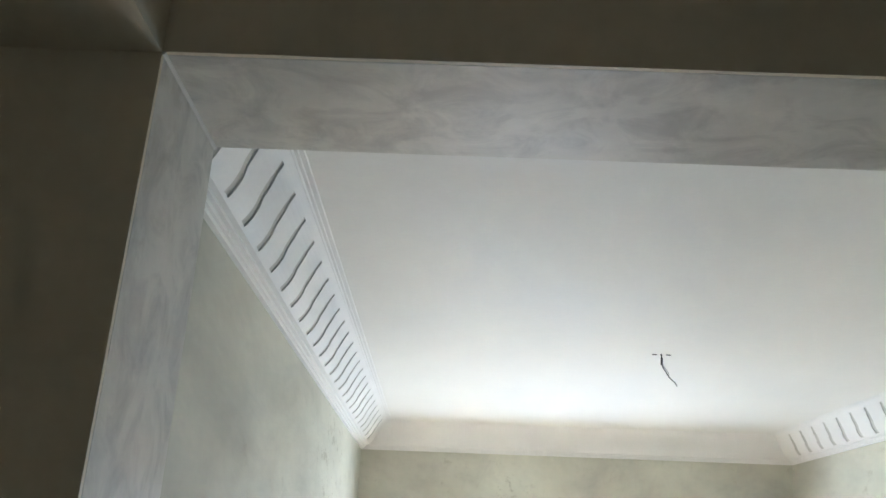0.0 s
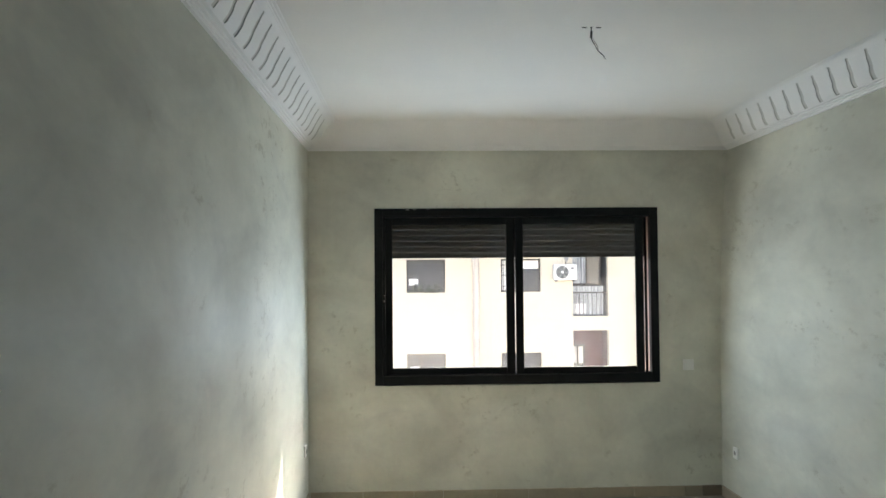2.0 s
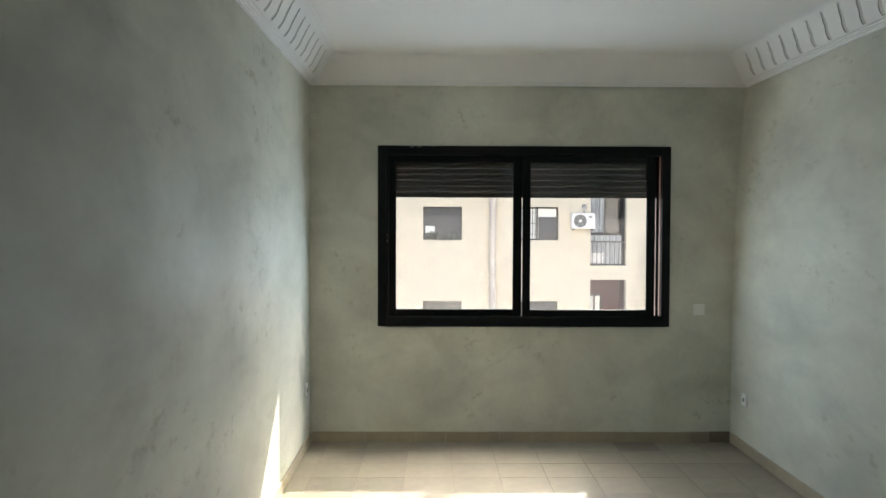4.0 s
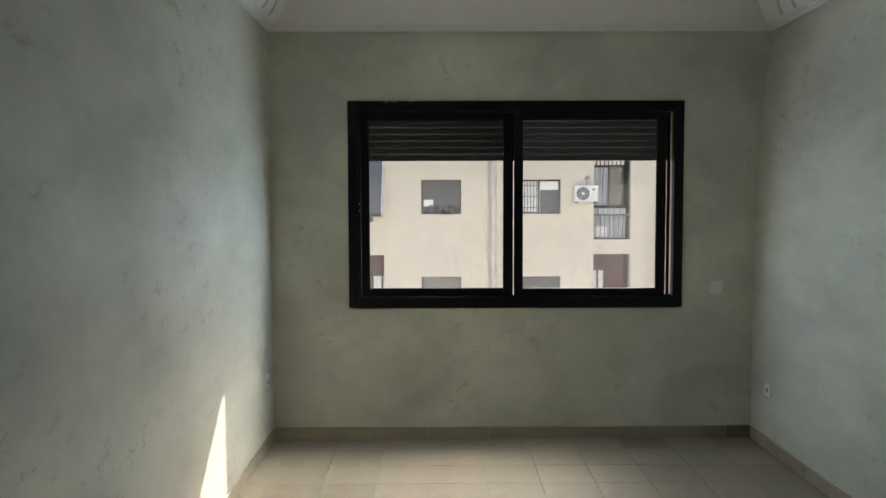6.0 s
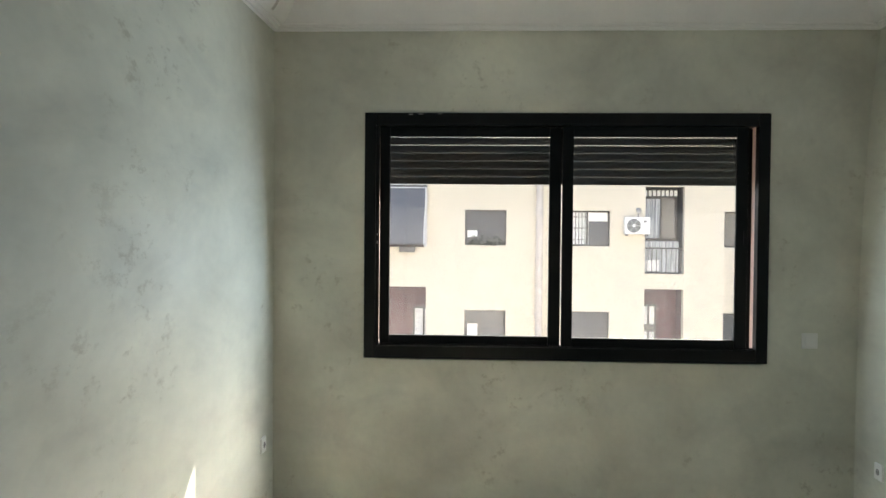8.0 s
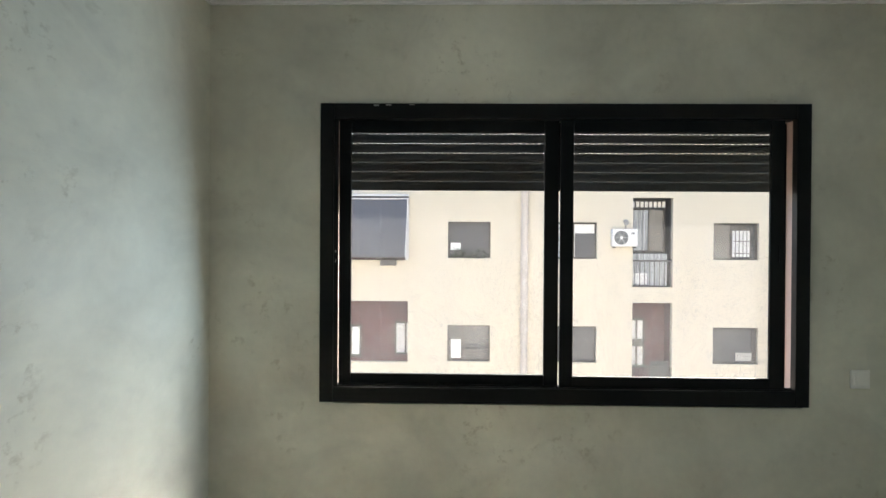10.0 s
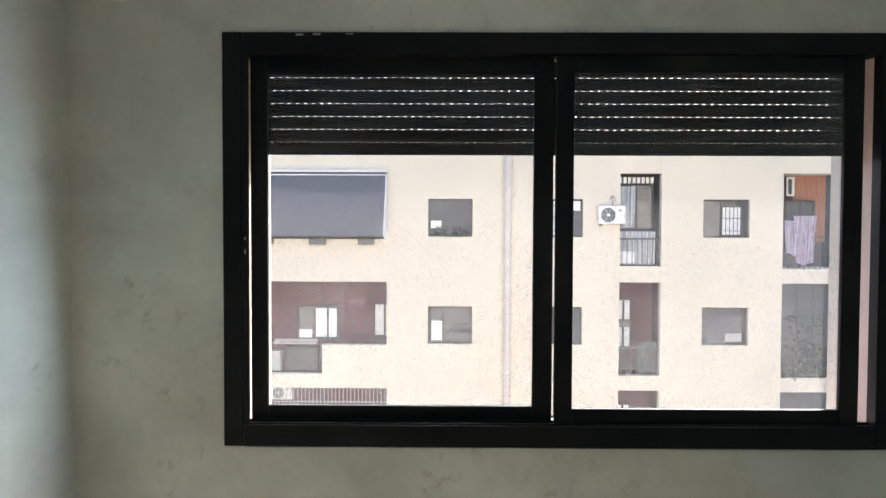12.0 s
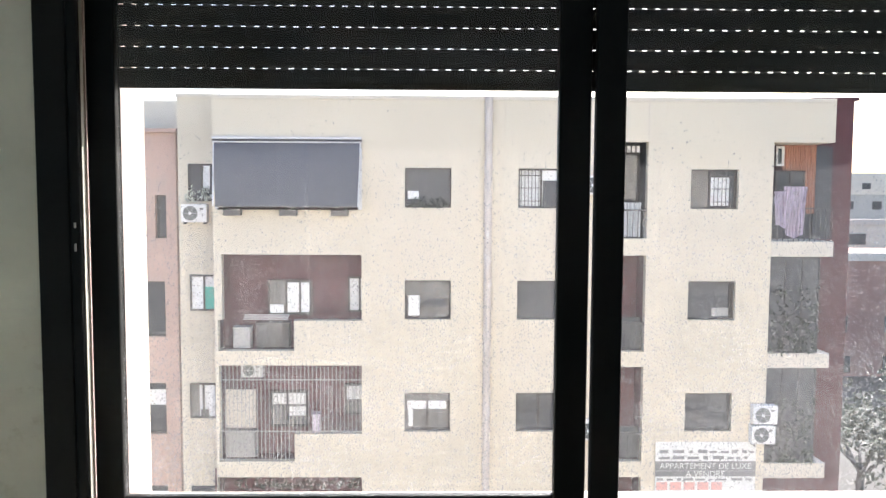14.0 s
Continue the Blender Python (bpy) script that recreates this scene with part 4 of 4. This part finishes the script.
lettering("APPARTEMENT DE LUXE", 0.245, 0, 0.66, SIGNWHITE)
lettering("A VENDRE", 0.245, 0, 0.425, SIGNWHITE)
rnd = random.Random(5)
for z, h, a, b in ((1.12, 0.10, -1.35, 1.40), (0.94, 0.10, -1.35, 1.35), (0.31, 0.07, -1.40, 1.40)):
    x = a
    while x < b - 0.05:
        w = rnd.uniform(0.10, 0.34)
        part("script_bar", boxes((x, min(x + w, b), -0.024, -0.021, z, z + h * rnd.uniform(0.6, 1.0))), SIGNGREY, sign)
        x += w + rnd.uniform(0.06, 0.16)
for i in range(5):
    part("number_bar", boxes((-1.42 + 0.40 * i, -1.10 + 0.40 * i, -0.024, -0.021, 0.03, 0.26)), SIGNRED, sign)

# ---- the neighbour on the other side ----
NB = Vector((-9.0, 30.4, -12.5))
pinkb = thing("pink_building", "weathered pink rendered building with old grey windows", "building", NB)
pholes = [(-7.10, -6.77, 0.08, 1.40), (-7.5, -6.85, -2.98, -1.26), (-7.5, -6.88, -6.06, -4.44), (-7.5, -6.88, -9.3, -7.7)]
put("wall", pierced(bmesh.new(), -14.0, -6.45, -12.5, 3.30, NB.y, NB.y + 0.3, pholes), PINK, pinkb, NB)
put("coping", boxes((-14.0, -6.40, NB.y - 0.12, NB.y + 0.4, 3.30, 3.42)), PINK, pinkb, NB)
put("roof_room", boxes((-12.0, -6.60, NB.y + 0.9, NB.y + 6, 3.2, 4.35)), OUTER, pinkb, NB)
put("roof", boxes((-14.0, -6.45, NB.y + 0.3, NB.y + 9, 3.1, 3.25)), CONCRETE, pinkb, NB)
for a, b, c, d in pholes:
    facade_window(a, b, c, d, NB.y + 0.15, SHADEPANE, [(0.05, 0.95, 0.55, 0.85, CURTAIN_GLARE)] if c < -4 else None, (), pinkb, NB)

# ---- ground, trees and distance ----
bm = bmesh.new()
quad(bm, (-900, -200, -12.5), (900, -200, -12.5), (900, 1500, -12.5), (-900, 1500, -12.5))
structure("ground", bm, ASPHALT, "earth and asphalt ground between the buildings")


def tree(x, y, height, seed):
    ob = thing("tree", "dusty green street tree below the windows", "tree", (x, y, -12.5), "street trees")
    rnd = random.Random(seed)
    bm = bmesh.new()
    cyl(bm, (0, 0, 0), (0.1, 0, height * 0.5), 0.22, 10, 0.14)
    limbs = []
    for i in range(7):
        a = i * 0.9 + rnd.uniform(-0.3, 0.3)
        tip = Vector((math.cos(a) * height * 0.28, math.sin(a) * height * 0.28, height * rnd.uniform(0.68, 0.95)))
        cyl(bm, (0.1, 0, height * rnd.uniform(0.38, 0.5)), tip, 0.09, 7, 0.03)
        limbs.append(tip)
    part("trunk", bm, GREY_METAL, ob)
    bm = bmesh.new()
    for tip in limbs:
        for _ in range(9):
            c = tip + Vector([rnd.gauss(0, 0.55) for _ in range(3)])
            leaves(bm, rnd, c, (0.28, 0.28, 0.22), 26, 0.13)
    tagged(part("crown", bm, LEAF, ob), kind="stuff")
    return ob


for k, (x, y, h) in enumerate(((19.2, 38.0, 5.2), (22.0, 40.5, 4.6), (25.5, 43.0, 5.4))):
    tree(x, y, h, 20 + k)


def far_block(x0, x1, y0, y1, z1, material, rows, cols, seed):
    """A distant house: walls, a flat roof with a parapet, and its openings."""
    o = Vector(((x0 + x1) / 2, y0, -12.5))
    ob = thing("distant_house", "flat-roofed distant house in pale render", "building", o, "distant houses")
    put("wall", boxes((x0, x1, y0, y1, -12.5, z1)), material, ob, o)
    put("parapet", boxes((x0 - 0.2, x1 + 0.2, y0 - 0.2, y0 + 0.3, z1, z1 + 0.6)), CREAM_SLAB, ob, o)
    rnd = random.Random(seed)
    for r in range(rows):
        for c in range(cols):
            x = x0 + (x1 - x0) * (c + 0.3) / cols
            z = z1 - 2.4 - 3.1 * r
            put("window", boxes((x, x + (x1 - x0) / cols * rnd.uniform(0.25, 0.45), y0 - 0.05, y0 + 0.02, z, z + 1.3)), DARKPANE, ob, o)
    return ob


far_block(30.5, 52, 66, 80, -3.6, BRICKRED, 3, 5, 1)
far_block(44, 75, 100, 112, -2.2, CREAM, 2, 6, 2)
far_block(62, 100, 135, 150, 1.2, CONCRETE, 3, 8, 3)
far_block(80, 130, 175, 190, 4.6, CREAM_SLAB, 4, 9, 4)
far_block(110, 190, 240, 260, 6.5, CONCRETE, 4, 10, 5)


# ---- floor tiles ----
floor = structure("floor", boxes((-0.2, 3.4, FRONT + 0.001, 7.2, -0.12, -0.006)), GROUT, "pale stone tile floor with a patch of sun")
cell = {}


def tile_mesh(w, d):
    key = (round(w, 3), round(d, 3))
    if key not in cell:
        bm = bmesh.new()
        box(bm, -w / 2, w / 2, -d / 2, d / 2, -0.006, 0.0)
        me = bpy.data.meshes.new("tile")
        bmesh.ops.recalc_face_normals(bm, faces=bm.faces)
        bm.to_mesh(me)
        bm.free()
        me.materials.append(TILE)
        cell[key] = me
    return cell[key]


tx = [0.0] + [1.655 + 0.302 * k for k in range(-5, 6)]
tx = [0.0] + [x for x in tx if 0.05 < x < 3.15] + [3.17]
ty = [7.0, 6.75]
while ty[-1] - 0.302 > FRONT:
    ty.append(ty[-1] - 0.302)
ty.append(FRONT + 0.002)
for a, b in zip(tx, tx[1:]):
    for c, d in zip(ty[1:], ty):
        if d - c < 0.03:
            continue
        ob = new("tile", tile_mesh(b - a - 0.002, d - c - 0.002))
        ob.location = ((a + b) / 2, (c + d) / 2, random.uniform(-0.0004, 0.0004))
        ob.parent = floor
        if d == 7.0 and abs(a - 2.259) < 0.01:
            ob.data = ob.data.copy()
            ob.data.materials[0] = TILE_DARK
